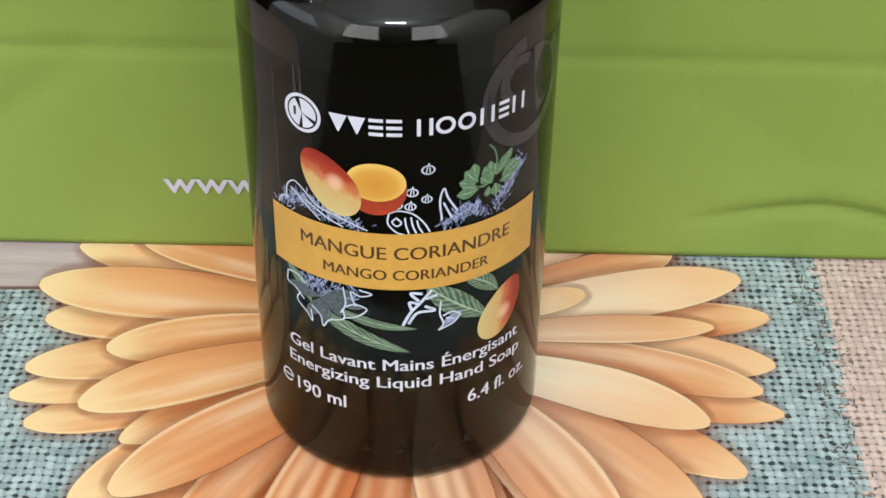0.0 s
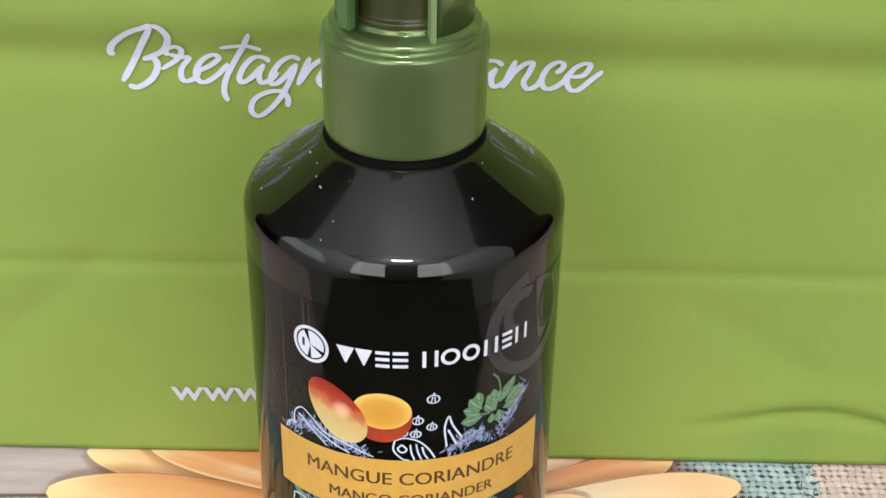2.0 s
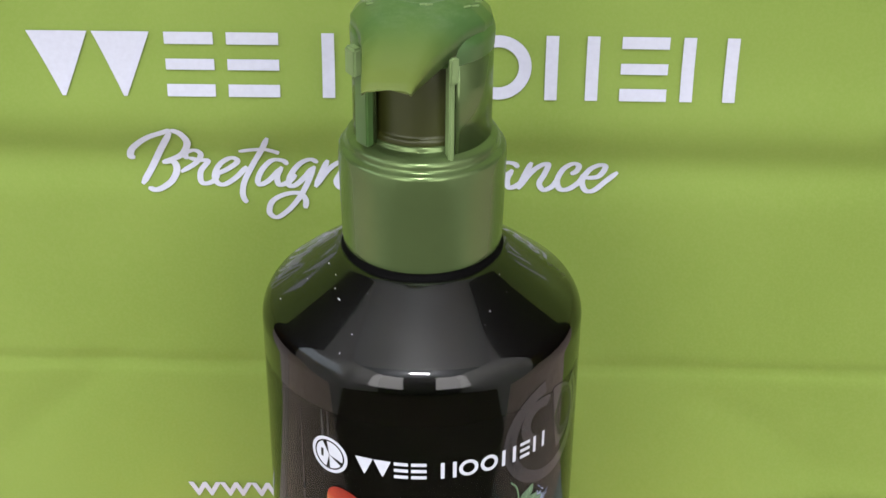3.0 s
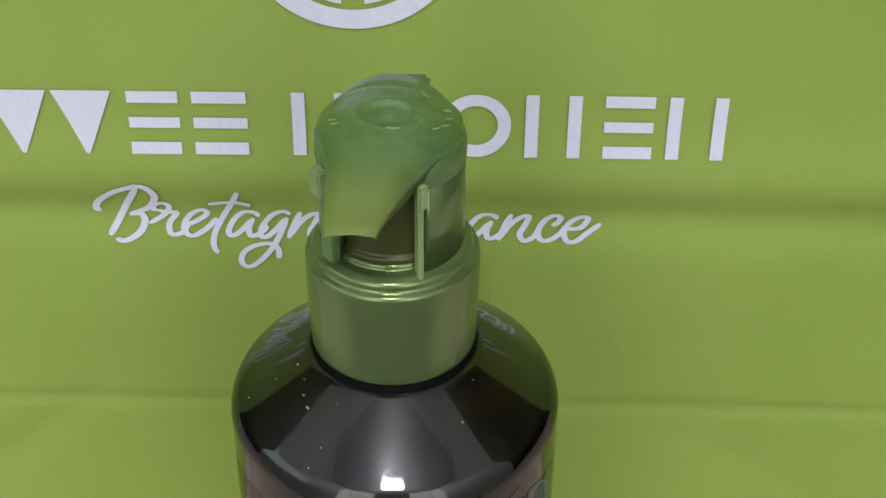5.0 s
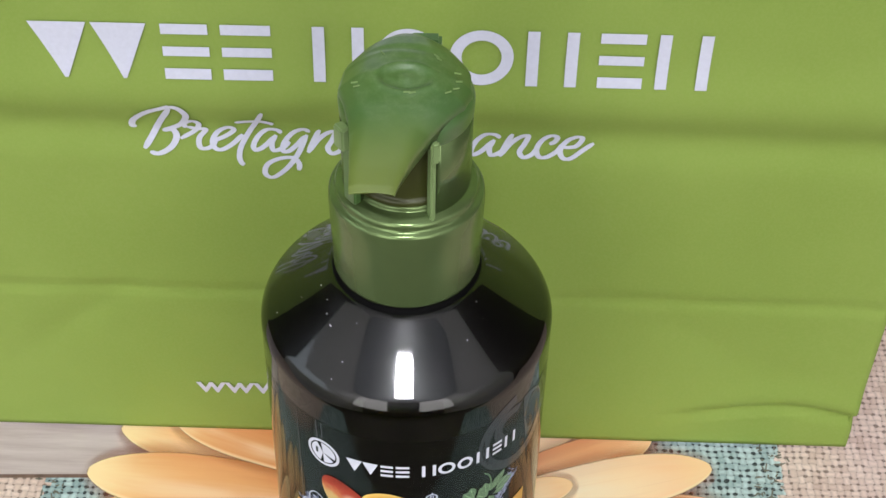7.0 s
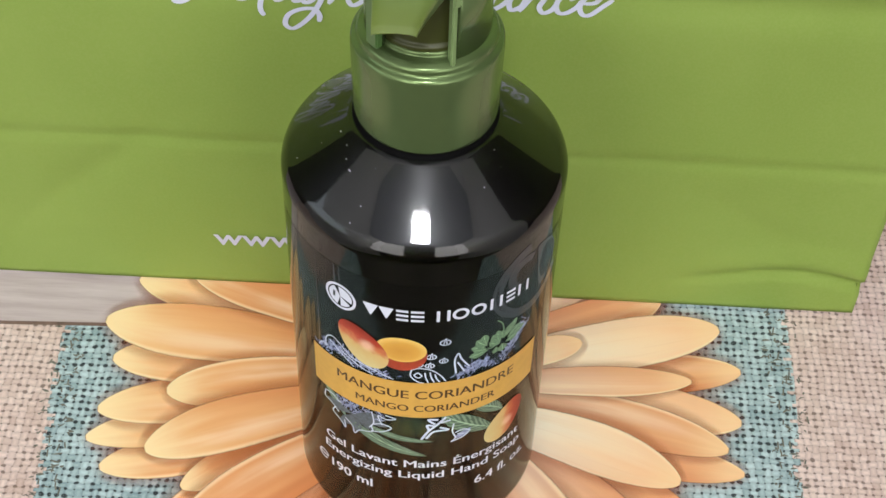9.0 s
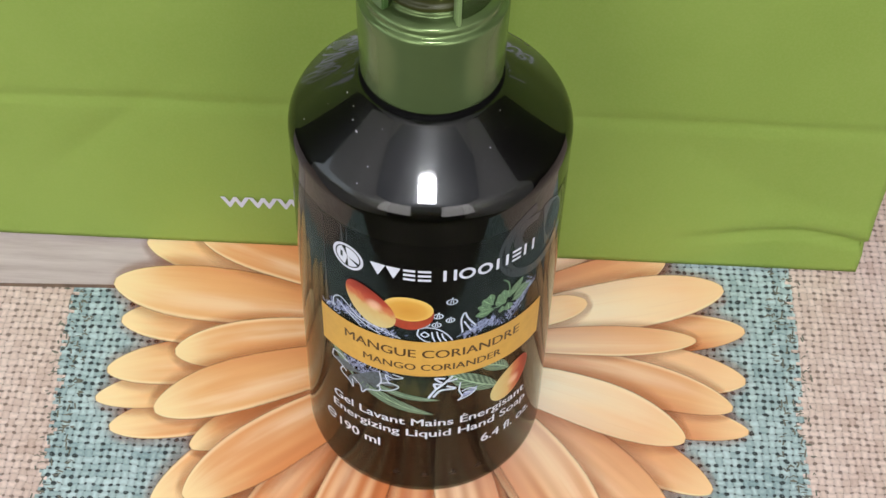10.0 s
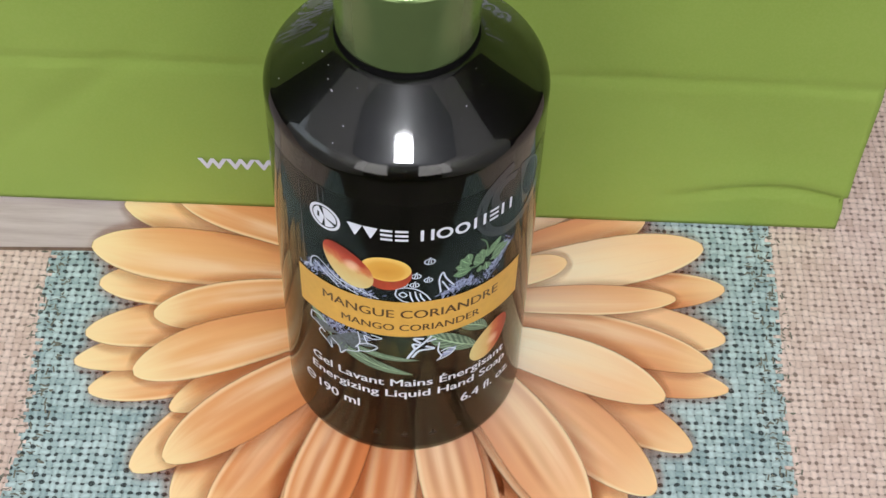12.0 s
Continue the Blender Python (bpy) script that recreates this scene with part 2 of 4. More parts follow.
def flesh_paint():
    n = Nodes("mango_flesh_print", 0.35, 0, 0.4)
    u, v, _ = n.xyz(n.coords("UV"))
    d = n.vmath("DISTANCE", n.combine(u, v), (0.5, 0.45, 0))
    d = n.t.nodes[-1].outputs["Value"]
    n.set("Base Color", n.ramp(d, (0.0, s2l(196, 140, 54)), (0.35, s2l(206, 154, 64)), (0.5, s2l(222, 186, 98))))
    return n.m


def leaf_paint(name, dark, light):
    n = Nodes(name, 0.45, 0, 0.4)
    u, v, _ = n.xyz(n.coords("UV"))
    vein = n.math("ABSOLUTE", n.math("SUBTRACT", u, 0.5))
    ribs = n.math("SINE", n.math("ADD", n.math("MULTIPLY", v, 55.0), n.math("MULTIPLY", vein, 26.0)))
    c = n.mix(n.smooth(n.math("ADD", n.math("MULTIPLY", ribs, 0.18), n.noise(n.coords("UV"), 7, 3)[0]), 0.3, 0.75), dark, light)
    c = n.mix(n.smooth(vein, 0.06, 0.0), c, tuple(min(1, x * 1.9) for x in light))
    n.set("Base Color", c)
    return n.m


TEAL = burlap("teal_burlap_print", s2l(120, 146, 150), s2l(196, 214, 214), s2l(34, 41, 43), 0.95)
BEIGE = burlap("beige_burlap_print", s2l(196, 168, 154), s2l(230, 210, 200), s2l(98, 76, 66), 0.72, 0.00190, 0.27)
FRINGE = plain("dark_fringe_print", s2l(106, 104, 92), 0.7, vary=0.2, scale=900)
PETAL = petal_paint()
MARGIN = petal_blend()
WOOD = wood_paint()
WOOD_EDGE = plain("plank_edge_print", s2l(112, 88, 78), 0.6, vary=0.15, scale=200)
PAPER = bag_paper()
BAG_INK = plain("white_bag_ink", s2l(190, 193, 207), 0.6, vary=0.02, scale=900)
BOTTLE = bottle_plastic("dark_bottle_plastic", (0.013, 0.019, 0.007), 0.04, 1.0, 0.45)
FILM = plain("dark_label_film", (0.0060, 0.0056, 0.0046), 0.09, spec=0.21, vary=0.1, scale=60)
FILM.node_tree.nodes["Principled BSDF"].inputs["Alpha"].default_value = 0.25
CREASE = plain("creased_film", (0.030, 0.030, 0.030), 0.16, vary=0.2, scale=400)
EMBOSS = bottle_plastic("embossed_plastic", (0.004, 0.004, 0.003), 0.3)
GHOST = plain("grey_film_print", (0.022, 0.023, 0.025), 0.16, vary=0.03)
NECK = plain("black_neck_plastic", (0.002, 0.002, 0.002), 0.7, spec=0.05)
COLLAR = green_plastic("pearl_green_plastic", s2l(100, 120, 74), 0.24, 0.60)
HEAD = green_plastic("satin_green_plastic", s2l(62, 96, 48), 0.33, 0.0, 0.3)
STEM = green_plastic("olive_plastic", s2l(54, 58, 20), 0.4, 0.1)
WHITE_INK = plain("white_label_ink", s2l(206, 209, 220), 0.4, vary=0.02)
TAB = green_plastic("pale_green_plastic", s2l(116, 138, 88), 0.35, 0.0)
LINE_INK = plain("pale_line_ink", s2l(196, 206, 222), 0.4, vary=0.08, scale=900)
LILAC = plain("lilac_ink", s2l(136, 146, 176), 0.45, vary=0.25, scale=1200)
DUSK = plain("dusky_grey_ink", s2l(74, 86, 92), 0.45, vary=0.25, scale=1500)
LILAC_DARK = plain("dark_lilac_ink", s2l(80, 90, 122), 0.45, vary=0.25, scale=1200)
OCHRE = plain("ochre_band_ink", s2l(200, 155, 70), 0.42, vary=0.03, scale=500)
BROWN_INK = plain("brown_ink", s2l(74, 50, 22), 0.45, vary=0.05)
MANGO, FLESH = mango_paint(), flesh_paint()
SKIN = plain("mango_skin_print", s2l(146, 54, 30), 0.35, vary=0.22, scale=350)
LEAF = leaf_paint("leaf_print", s2l(58, 82, 62), s2l(124, 148, 122))
HERB = leaf_paint("herb_print", s2l(52, 84, 56), s2l(122, 154, 118))
WALL = plain("painted_wall", (0.72, 0.71, 0.70), 0.8, vary=0.03, scale=3)
SIDE = plain("brown_wall", (0.03, 0.02, 0.016), 0.75, vary=0.06, scale=3)
DARK = plain("clay_wall", (0.14, 0.13, 0.13), 0.8, vary=0.05, scale=3)
# ceiling brightness put into two colours, for the bottle's reflections
CEIL_DIM = plain("dimmed_ceiling", (0.34, 0.36, 0.42), 0.85, vary=0.03, scale=2)
CEIL = plain("ceiling_paint", (0.82, 0.83, 0.86), 0.85, vary=0.02, scale=2)
FLOORM = plain("floor_boards", (0.07, 0.05, 0.038), 0.5, vary=0.15, scale=5)
TABLE = plain("table_wood", (0.20, 0.12, 0.07), 0.45, vary=0.15, scale=20)
LAMP_METAL = plain("lamp_metal", (0.7, 0.7, 0.7), 0.4)
glow = Nodes("lamp_glow", 0.5)
glow.set("Emission Color", (0.95, 0.96, 1.0)).set("Emission Strength", 102.0)
GLOW = glow.m
SPECK = plain("pale_dust", (0.6, 0.6, 0.62), 0.7)


# ---- building helpers ----
def mesh_of(name, bm, material, smooth=False):
    me = bpy.data.meshes.new(name)
    bm.to_mesh(me)
    bm.free()
    me.materials.append(material)
    if smooth:
        me.polygons.foreach_set("use_smooth", [True] * len(me.polygons))
    return me


def part(name, bm, material, parent, label="", smooth=False):
    ob = new(name, mesh_of(name, bm, material, smooth))
    ob.parent = parent
    return tagged(ob, label)


def thing(name, label, category, at=(0, 0, 0), group="", kind=""):
    ob = new(name)
    ob.location = at
    return tagged(ob, label, category, group, kind)


def box(x0, x1, y0, y1, z0, z1, bevel=0.0):
    bm = bmesh.new()
    bmesh.ops.create_cube(bm, size=1, matrix=Matrix.Translation(((x0 + x1) / 2, (y0 + y1) / 2, (z0 + z1) / 2)) @ Matrix.Diagonal((x1 - x0, y1 - y0, z1 - z0, 1)))
    if bevel:
        bmesh.ops.bevel(bm, geom=list(bm.edges), offset=bevel, segments=2, affect="EDGES")
    return bm


def rounded(profile, radius=0.0006, n=4):
    """A profile of (r, z) with its inner corners rounded."""
    out = [profile[0]]
    for a, b, c in zip(profile, profile[1:], profile[2:]):
        a, b, c = Vector(a[:2]), Vector(b), Vector(c[:2])
        rr = b[2] if len(b) > 2 else radius
        b = b.to_2d()
        d = min(rr, (a - b).length * 0.45, (c - b).length * 0.45)
        p, q = b + (a - b).normalized() * d, b + (c - b).normalized() * d
        for k in range(n + 1):
            t = k / n
            out.append(tuple(p * (1 - t) ** 2 + b * 2 * t * (1 - t) + q * t * t))
    out.append(profile[-1])
    return [tuple(v[:2]) for v in out]


def lathe(profile, seg=96, a0=0.0, a1=2 * math.pi):
    """Turned body round the z axis; an angle of 0 looks along -y and grows towards +x."""
    bm = bmesh.new()
    full = abs(a1 - a0 - 2 * math.pi) < 1e-6
    cols = seg if full else seg + 1
    rings = [[bm.verts.new((r * math.sin(a0 + (a1 - a0) * k / seg), -r * math.cos(a0 + (a1 - a0) * k / seg), z)) for k in range(cols)] for r, z in profile]
    for lo, hi in zip(rings, rings[1:]):
        for k in range(seg):
            j = (k + 1) % cols
            bm.faces.new((lo[k], lo[j], hi[j], hi[k]))
    if full:
        bm.faces.new(rings[0][::-1])
        bm.faces.new(rings[-1])
    return bm


def loft(sections, caps=True):
    """Closed sections, all with as many points, joined into a skin."""
    bm = bmesh.new()
    rows = [[bm.verts.new(p) for p in s] for s in sections]
    n = len(rows[0])
    for a, b in zip(rows, rows[1:]):
        for k in range(n):
            bm.faces.new((a[k], a[(k + 1) % n], b[(k + 1) % n], b[k]))
    if caps:
        bm.faces.new(rows[0][::-1])
        bm.faces.new(rows[-1])
    bmesh.ops.recalc_face_normals(bm, faces=bm.faces)
    return bm


# flat shapes: (points, faces, uvs) in the plane of the print
def ellipse(cx, cy, a, b, deg=0.0, rings=5, seg=36, egg=0.0):
    c, s = math.cos(radians(deg)), math.sin(radians(deg))
    pts, uv, faces = [(cx, cy)], [(0.5, 0.5)], []
    for k in range(1, rings + 1):
        for j in range(seg):
            t = 2 * math.pi * j / seg
            u, v = math.cos(t) * k / rings, math.sin(t) * k / rings
            w = v * (1 + egg * u)
            pts.append((cx + a * u * c - b * w * s, cy + a * u * s + b * w * c))
            uv.append((u / 2 + 0.5, v / 2 + 0.5))
    for j in range(seg):
        faces.append((0, 1 + j, 1 + (j + 1) % seg))
        for k in range(rings - 1):
            p = 1 + k * seg
            faces.append((p + j, p + seg + j, p + seg + (j + 1) % seg, p + (j + 1) % seg))
    return pts, faces, uv


def ring(cx, cy, ro, ri, seg=40, t0=0.0, t1=360.0, squash=1.0):
    pts, faces, uv = [], [], []
    for j in range(seg + 1):
        t = radians(t0 + (t1 - t0) * j / seg)
        for r in (ro, ri):
            pts.append((cx + r * math.cos(t), cy + r * math.sin(t) * squash))
            uv.append((j / seg, 0.0))
    for j in range(seg):
        faces.append((2 * j, 2 * j + 2, 2 * j + 3, 2 * j + 1))
    return pts, faces, uv


def ribbon(line, w, taper=False):
    pts, faces, uv = [], [], []
    for i, p in enumerate(line):
        a, b = Vector(line[max(i - 1, 0)]), Vector(line[min(i + 1, len(line) - 1)])
        d = (b - a).normalized()
        k = w / 2 * (math.sin(math.pi * (0.12 + 0.76 * i / (len(line) - 1))) if taper else 1)
        for s in (-1, 1):
            pts.append((p[0] - d.y * k * s, p[1] + d.x * k * s))
            uv.append((0.5 + 0.5 * s, i / (len(line) - 1)))
    for i in range(len(line) - 1):
        faces.append((2 * i, 2 * i + 1, 2 * i + 3, 2 * i + 2))
    return pts, faces, uv


def blade(p0, p1, w, bend=0.0, n=18, m=4, peak=0.45):
    """A leaf from p0 to its tip p1."""
    a, b = Vector(p0), Vector(p1)
    d = b - a
    side = Vector((-d.y, d.x)).normalized()
    pts, faces, uv = [], [], []
    for i in range(n + 1):
        t = i / n
        prof = math.sin(math.pi * t ** (math.log(0.5) / math.log(peak))) ** 0.8 if 0 < t < 1 else 0.02
        mid = a + d * t + side * bend * math.sin(math.pi * t)
        for j in range(m + 1):
            u = j / m
            pts.append(tuple(mid + side * w * prof * (u - 0.5)))
            uv.append((u, t))
    for i in range(n):
        for j in range(m):
            q = i * (m + 1) + j
            faces.append((q, q + 1, q + m + 2, q + m + 1))
    return pts, faces, uv


def rect(x0, x1, y0, y1, nx=1, ny=1):
    pts = [(x0 + (x1 - x0) * i / nx, y0 + (y1 - y0) * j / ny) for j in range(ny + 1) for i in range(nx + 1)]
    uv = [(i / nx, j / ny) for j in range(ny + 1) for i in range(nx + 1)]
    faces = [(j * (nx + 1) + i, j * (nx + 1) + i + 1, (j + 1) * (nx + 1) + i + 1, (j + 1) * (nx + 1) + i) for j in range(ny) for i in range(nx)]
    return pts, faces, uv


def wedge(x0, x1, y0, y1, tipx, n=6):
    """A triangle that hangs by its upper edge."""
    pts, faces, uv = [], [], []
    for i in range(n + 1):
        t = i / n
        for e in (x0, x1):
            pts.append((e + (tipx - e) * t * 0.94, y1 + (y0 - y1) * t))
            uv.append((0.0, t))
    for i in range(n):
        faces.append((2 * i, 2 * i + 2, 2 * i + 3, 2 * i + 1))
    return pts, faces, uv


def curve_line(p, n=14):
    """A smooth line through points (Catmull-Rom)."""
    p = [Vector(q) for q in p]
    p = [2 * p[0] - p[1]] + p + [2 * p[-1] - p[-2]]
    out = []
    for a, b, c, d in zip(p, p[1:], p[2:], p[3:]):
        for k in range(n):
            t = k / n
            out.append(tuple(0.5 * (2 * b + (c - a) * t + (2 * a - 5 * b + 4 * c - d) * t * t + (3 * b - a - 3 * c + d) * t ** 3)))
    return out + [tuple(p[-2])]


def lettering(text, x0, x1, y0, cap, shear=0.0, bold=0.0):
    """Words as a flat shape, from x0 to x1, with capitals of height cap on the base line y0."""
    cu = bpy.data.curves.new("words", "FONT")
    cu.body, cu.size, cu.resolution_u, cu.shear, cu.offset = text, 1.0, 4, shear, bold
    ob = new("words", cu)
    me = bpy.data.meshes.new_from_object(ob.evaluated_get(bpy.context.evaluated_depsgraph_get()))
    pts = [(v.co.x, v.co.y) for v in me.vertices]
    faces = [tuple(p.vertices) for p in me.polygons]
    bpy.data.objects.remove(ob)
    bpy.data.curves.remove(cu)
    bpy.data.meshes.remove(me)
    lo, hi = min(p[0] for p in pts), max(p[0] for p in pts)
    sx, sy = (x1 - x0) / (hi - lo), cap / 0.70
    return [(x0 + (x - lo) * sx, y0 + y * sy) for x, y in pts], faces, [(0, 0)] * len(pts)


def letters(shapes):
    """Lettering taken apart into its single letters."""
    bits = []
    for pts, faces, uv in shapes:
        home = list(range(len(pts)))
        def root(i):
            while home[i] != i:
                i = home[i]
            return i
        for f in faces:
            for i in f[1:]:
                home[root(i)] = root(f[0])
        for h in sorted({root(f[0]) for f in faces}):
            mine = [f for f in faces if root(f[0]) == h]
            xs = [pts[i][0] for f in mine for i in f]
            bits.append(((min(xs) + max(xs)) / 2, (pts, mine, uv)))
    bits.sort(key=lambda b: b[0])
    out, last = [], None
    for x, shape in bits:
        if last is None or x - last > 0.9:
            out.append([])
        out[-1].append(shape)
        last = x
    return out


def printed(name, shapes, mapper, layer, material, parent, label="", smooth=False):
    bm = bmesh.new()
    layer_uv = bm.loops.layers.uv.new("UVMap")
    for k, (pts, faces, uv) in enumerate(shapes):
        used = {i for f in faces for i in f}
        vs = [bm.verts.new(mapper(x, y, layer + (0.02 * k if len(shapes) < 40 else 0.001 * k))) if i in used else None for i, (x, y) in enumerate(pts)]
        for f in faces:
            try:
                face = bm.faces.new([vs[i] for i in f])
            except ValueError:
                continue
            for loop, i in zip(face.loops, f):
                loop[layer_uv].uv = uv[i]
    return part(name, bm, material, parent, label, smooth)


def on_bottle(s, z, layer):
    """Millimetres round the bottle and up it."""
    r = R + 0.00005 + layer * 0.00002
    return (r * math.sin(s / 1000 / R), -r * math.cos(s / 1000 / R), z / 1000)


def fold(d, w):
    return math.exp(-(d / w) ** 2)


def bag_face(x, z):
    """How far the front of the bag stands out of its plane: folds, dents and a soft belly."""
    y = 0.0007 * math.sin(x * 21 + 0.6) * math.sin(z * 17)
    f1 = 0.1025 - 0.006 * x
    y += 0.0016 * fold(z - f1 + 0.003, 0.0055) - 0.0013 * fold(z - f1 - 0.007, 0.008)
    f2 = 0.0512 - 0.004 * x
    y += 0.0007 * fold(z - f2, 0.0016) * (0.3 + 0.7 * min(1, abs(x) / 0.06))
    d = (z - 0.030) - 0.9 * (x + 0.092)                 # slanting dent, low on one side
    y += 0.0007 * fold(d, 0.006) * fold(x + 0.08, 0.022)
    d = (z - 0.034) + 0.62 * (x - 0.075)
    y += 0.0005 * fold(d, 0.006) * fold(x - 0.075, 0.025)
    d = z - (0.0125 + 0.0022 * math.sin((x - 0.075) * 90) - 0.10 * max(0, x - 0.095))   # the folded foot at the corner
    k = min(1, max(0, (x - 0.060) / 0.022))
    y += k * (0.0019 * fold(d + 0.0006, 0.0018) - 0.0009 * fold(d - 0.004, 0.005))
    return y


def on_bag(x, z, layer):
    return (x / 1000, BAG_Y + bag_face(x / 1000, z / 1000) - 0.0005 - layer * 0.0001, z / 1000)


def on_cloth(x, y, layer):
    return (x, y, -0.00075 + layer * 0.000012)


# ---- the room that closes the place ----
def slab(name, dims, material, category):
    ob = new(name, mesh_of(name, box(*dims), material))
    return tagged(ob, category=category, kind="structure")


slab("floor", (-1.2, 1.2, -2.2, 1.6, -0.85, -0.75), FLOORM, "floor")
def ceiling():
    """Unseen: white above the table, grey elsewhere to dim the shoulder's reflection."""
    bm = box(-1.2, 1.2, -2.2, 1.6, 1.75, 1.85)
    bmesh.ops.bisect_plane(bm, geom=bm.verts[:] + bm.edges[:] + bm.faces[:], plane_co=(0, -0.74, 0), plane_no=(0, 1, 0))
    for f in bm.faces:
        f.material_index = 0 if f.calc_center_median().y > -0.74 else 1
    me = mesh_of("ceiling", bm, CEIL)
    me.materials.append(CEIL_DIM)
    tagged(new("ceiling", me), category="ceiling", kind="structure")


ceiling()
slab("wall_south", (-1.2, 1.2, -2.2, -2.1, -0.75, 1.75), DARK, "wall")
slab("wall_north", (-1.2, 1.2, 1.5, 1.6, -0.75, 1.75), WALL, "wall")
slab("wall_west_1", (-1.2, -1.05, -2.1, -0.02, -0.75, 1.75), WALL, "wall")
slab("wall_west_2", (-1.2, -1.05, -0.02, 1.5, -0.75, 1.75), SIDE, "wall")
slab("wall_east_1", (1.05, 1.2, -2.1, -0.22, -0.75, 1.75), WALL, "wall")
slab("wall_east_2", (1.05, 1.2, -0.22, 1.5, -0.75, 1.75), SIDE, "wall")


def ceiling_light():
    top = thing("ceiling_light", "white rectangular ceiling light that glows", "lamp", (LAMP.x, LAMP.y, LAMP.z))
    part("diffuser", box(-0.18, 0.18, -0.14, 0.10, -0.030, -0.006, 0.011), GLOW, top, "glowing white cover", True)
    part("frame", box(-0.195, 0.195, -0.155, 0.115, -0.014, 0.0, 0.004), LAMP_METAL, top, "white metal frame")


ceiling_light()


def table():
    top = thing("table", "brown wooden table under a printed tablecloth", "table", (0, 0.05, 0))
    part("tabletop", box(-0.70, 0.70, -0.127, 0.45, -0.032, -0.0022, 0.003), TABLE, top)
    for sx in (-1, 1):
        for sy in (-1, 1):
            part("leg", box(sx * 0.62 - 0.025, sx * 0.62 + 0.025, 0.15 + sy * 0.27 - 0.025, 0.15 + sy * 0.27 + 0.025, -0.75, -0.032, 0.004), TABLE, top)


table()


# ---- the printed tablecloth ----
FRONT = -0.078      # where the cloth turns over the table's edge


def ragged(edge, far, flip, seed):
    """A panel whose one side is frayed thread by thread: edge gives x for y."""
    rnd = random.Random(seed)
    pts, faces, uv = [], [], []
    y, step = FRONT, 0.00095
    k = 0
    while y < 0.45:
        x = edge(y) + flip * (rnd.random() ** 3 * 0.0022 - 0.0006)
        for yy in (y, y + step):
            pts += [(x, yy), (far, yy)]
            uv += [(0, 0), (1, 0)]
        faces.append((4 * k, 4 * k + 1, 4 * k + 3, 4 * k + 2))
        k += 1
        y += step
    return pts, faces, uv


def threads(edge, flip, seed):
    """Loose dark threads along a frayed side."""
    rnd = random.Random(seed)
    out = []
    y = FRONT
    while y < 0.12:
        y += 0.0002 + rnd.random() * 0.0007
        x = edge(y) + flip * (rnd.random() * 0.0085 - 0.003)
        d = flip * (0.0006 + rnd.random() * 0.0017)
        if rnd.random() < 0.6:
            out.append(ribbon([(x, y), (x + d / 2, y + rnd.uniform(-0.0004, 0.0004)), (x + d, y + rnd.uniform(-0.0007, 0.0007))], 0.0003 + rnd.random() * 0.0005, True))
        else:
            out.append(ribbon([(x, y), (x + rnd.uniform(-0.0006, 0.0006), y + d)], 0.0004, False))
    return out


def petal(tip, base, width, bend=0.0, blunt=0.5, turn=1, n=26, m=12):
    """A petal from its base to its tip, in millimetres on the cloth."""
    a, b = Vector(base) / 1000, Vector(tip) / 1000
    d = b - a
    s = Vector((-d.y, d.x)).normalized()
    pts, faces, uv = [], [], []
    for i in range(n + 1):
        t = 1 - (1 - i / n) ** 1.6
        prof = (0.32 + 0.68 * math.sin(min(1.0, t / 0.68) * math.pi / 2)) * (1 - max(0.0, (t - 0.60) / 0.40) ** (2.0 + blunt)) ** 0.62
        wob = 0.012 * math.sin(t * 9 + tip[0]) * width
        mid = a + d * t + s * (bend * math.sin(math.pi * t) + wob * t) / 1000
        for j in range(m + 1):
            u = j / m
            pts.append(tuple(mid + s * width / 1000 * max(prof, 0.01) * (u - 0.5)))
            uv.append((u if turn > 0 else 1 - u, t))
    for i in range(n):
        for j in range(m):
            q = i * (m + 1) + j
            faces.append((q, q + 1, q + m + 2, q + m + 1))
    return pts, faces, uv


def left_edge(y):
    return -0.0895 - 0.0016 * math.sin(y * 60)


def right_edge(y):
    return 0.0915 + 0.0012 * math.sin(y * 45) - 0.03 * min(0, y + 0.01)


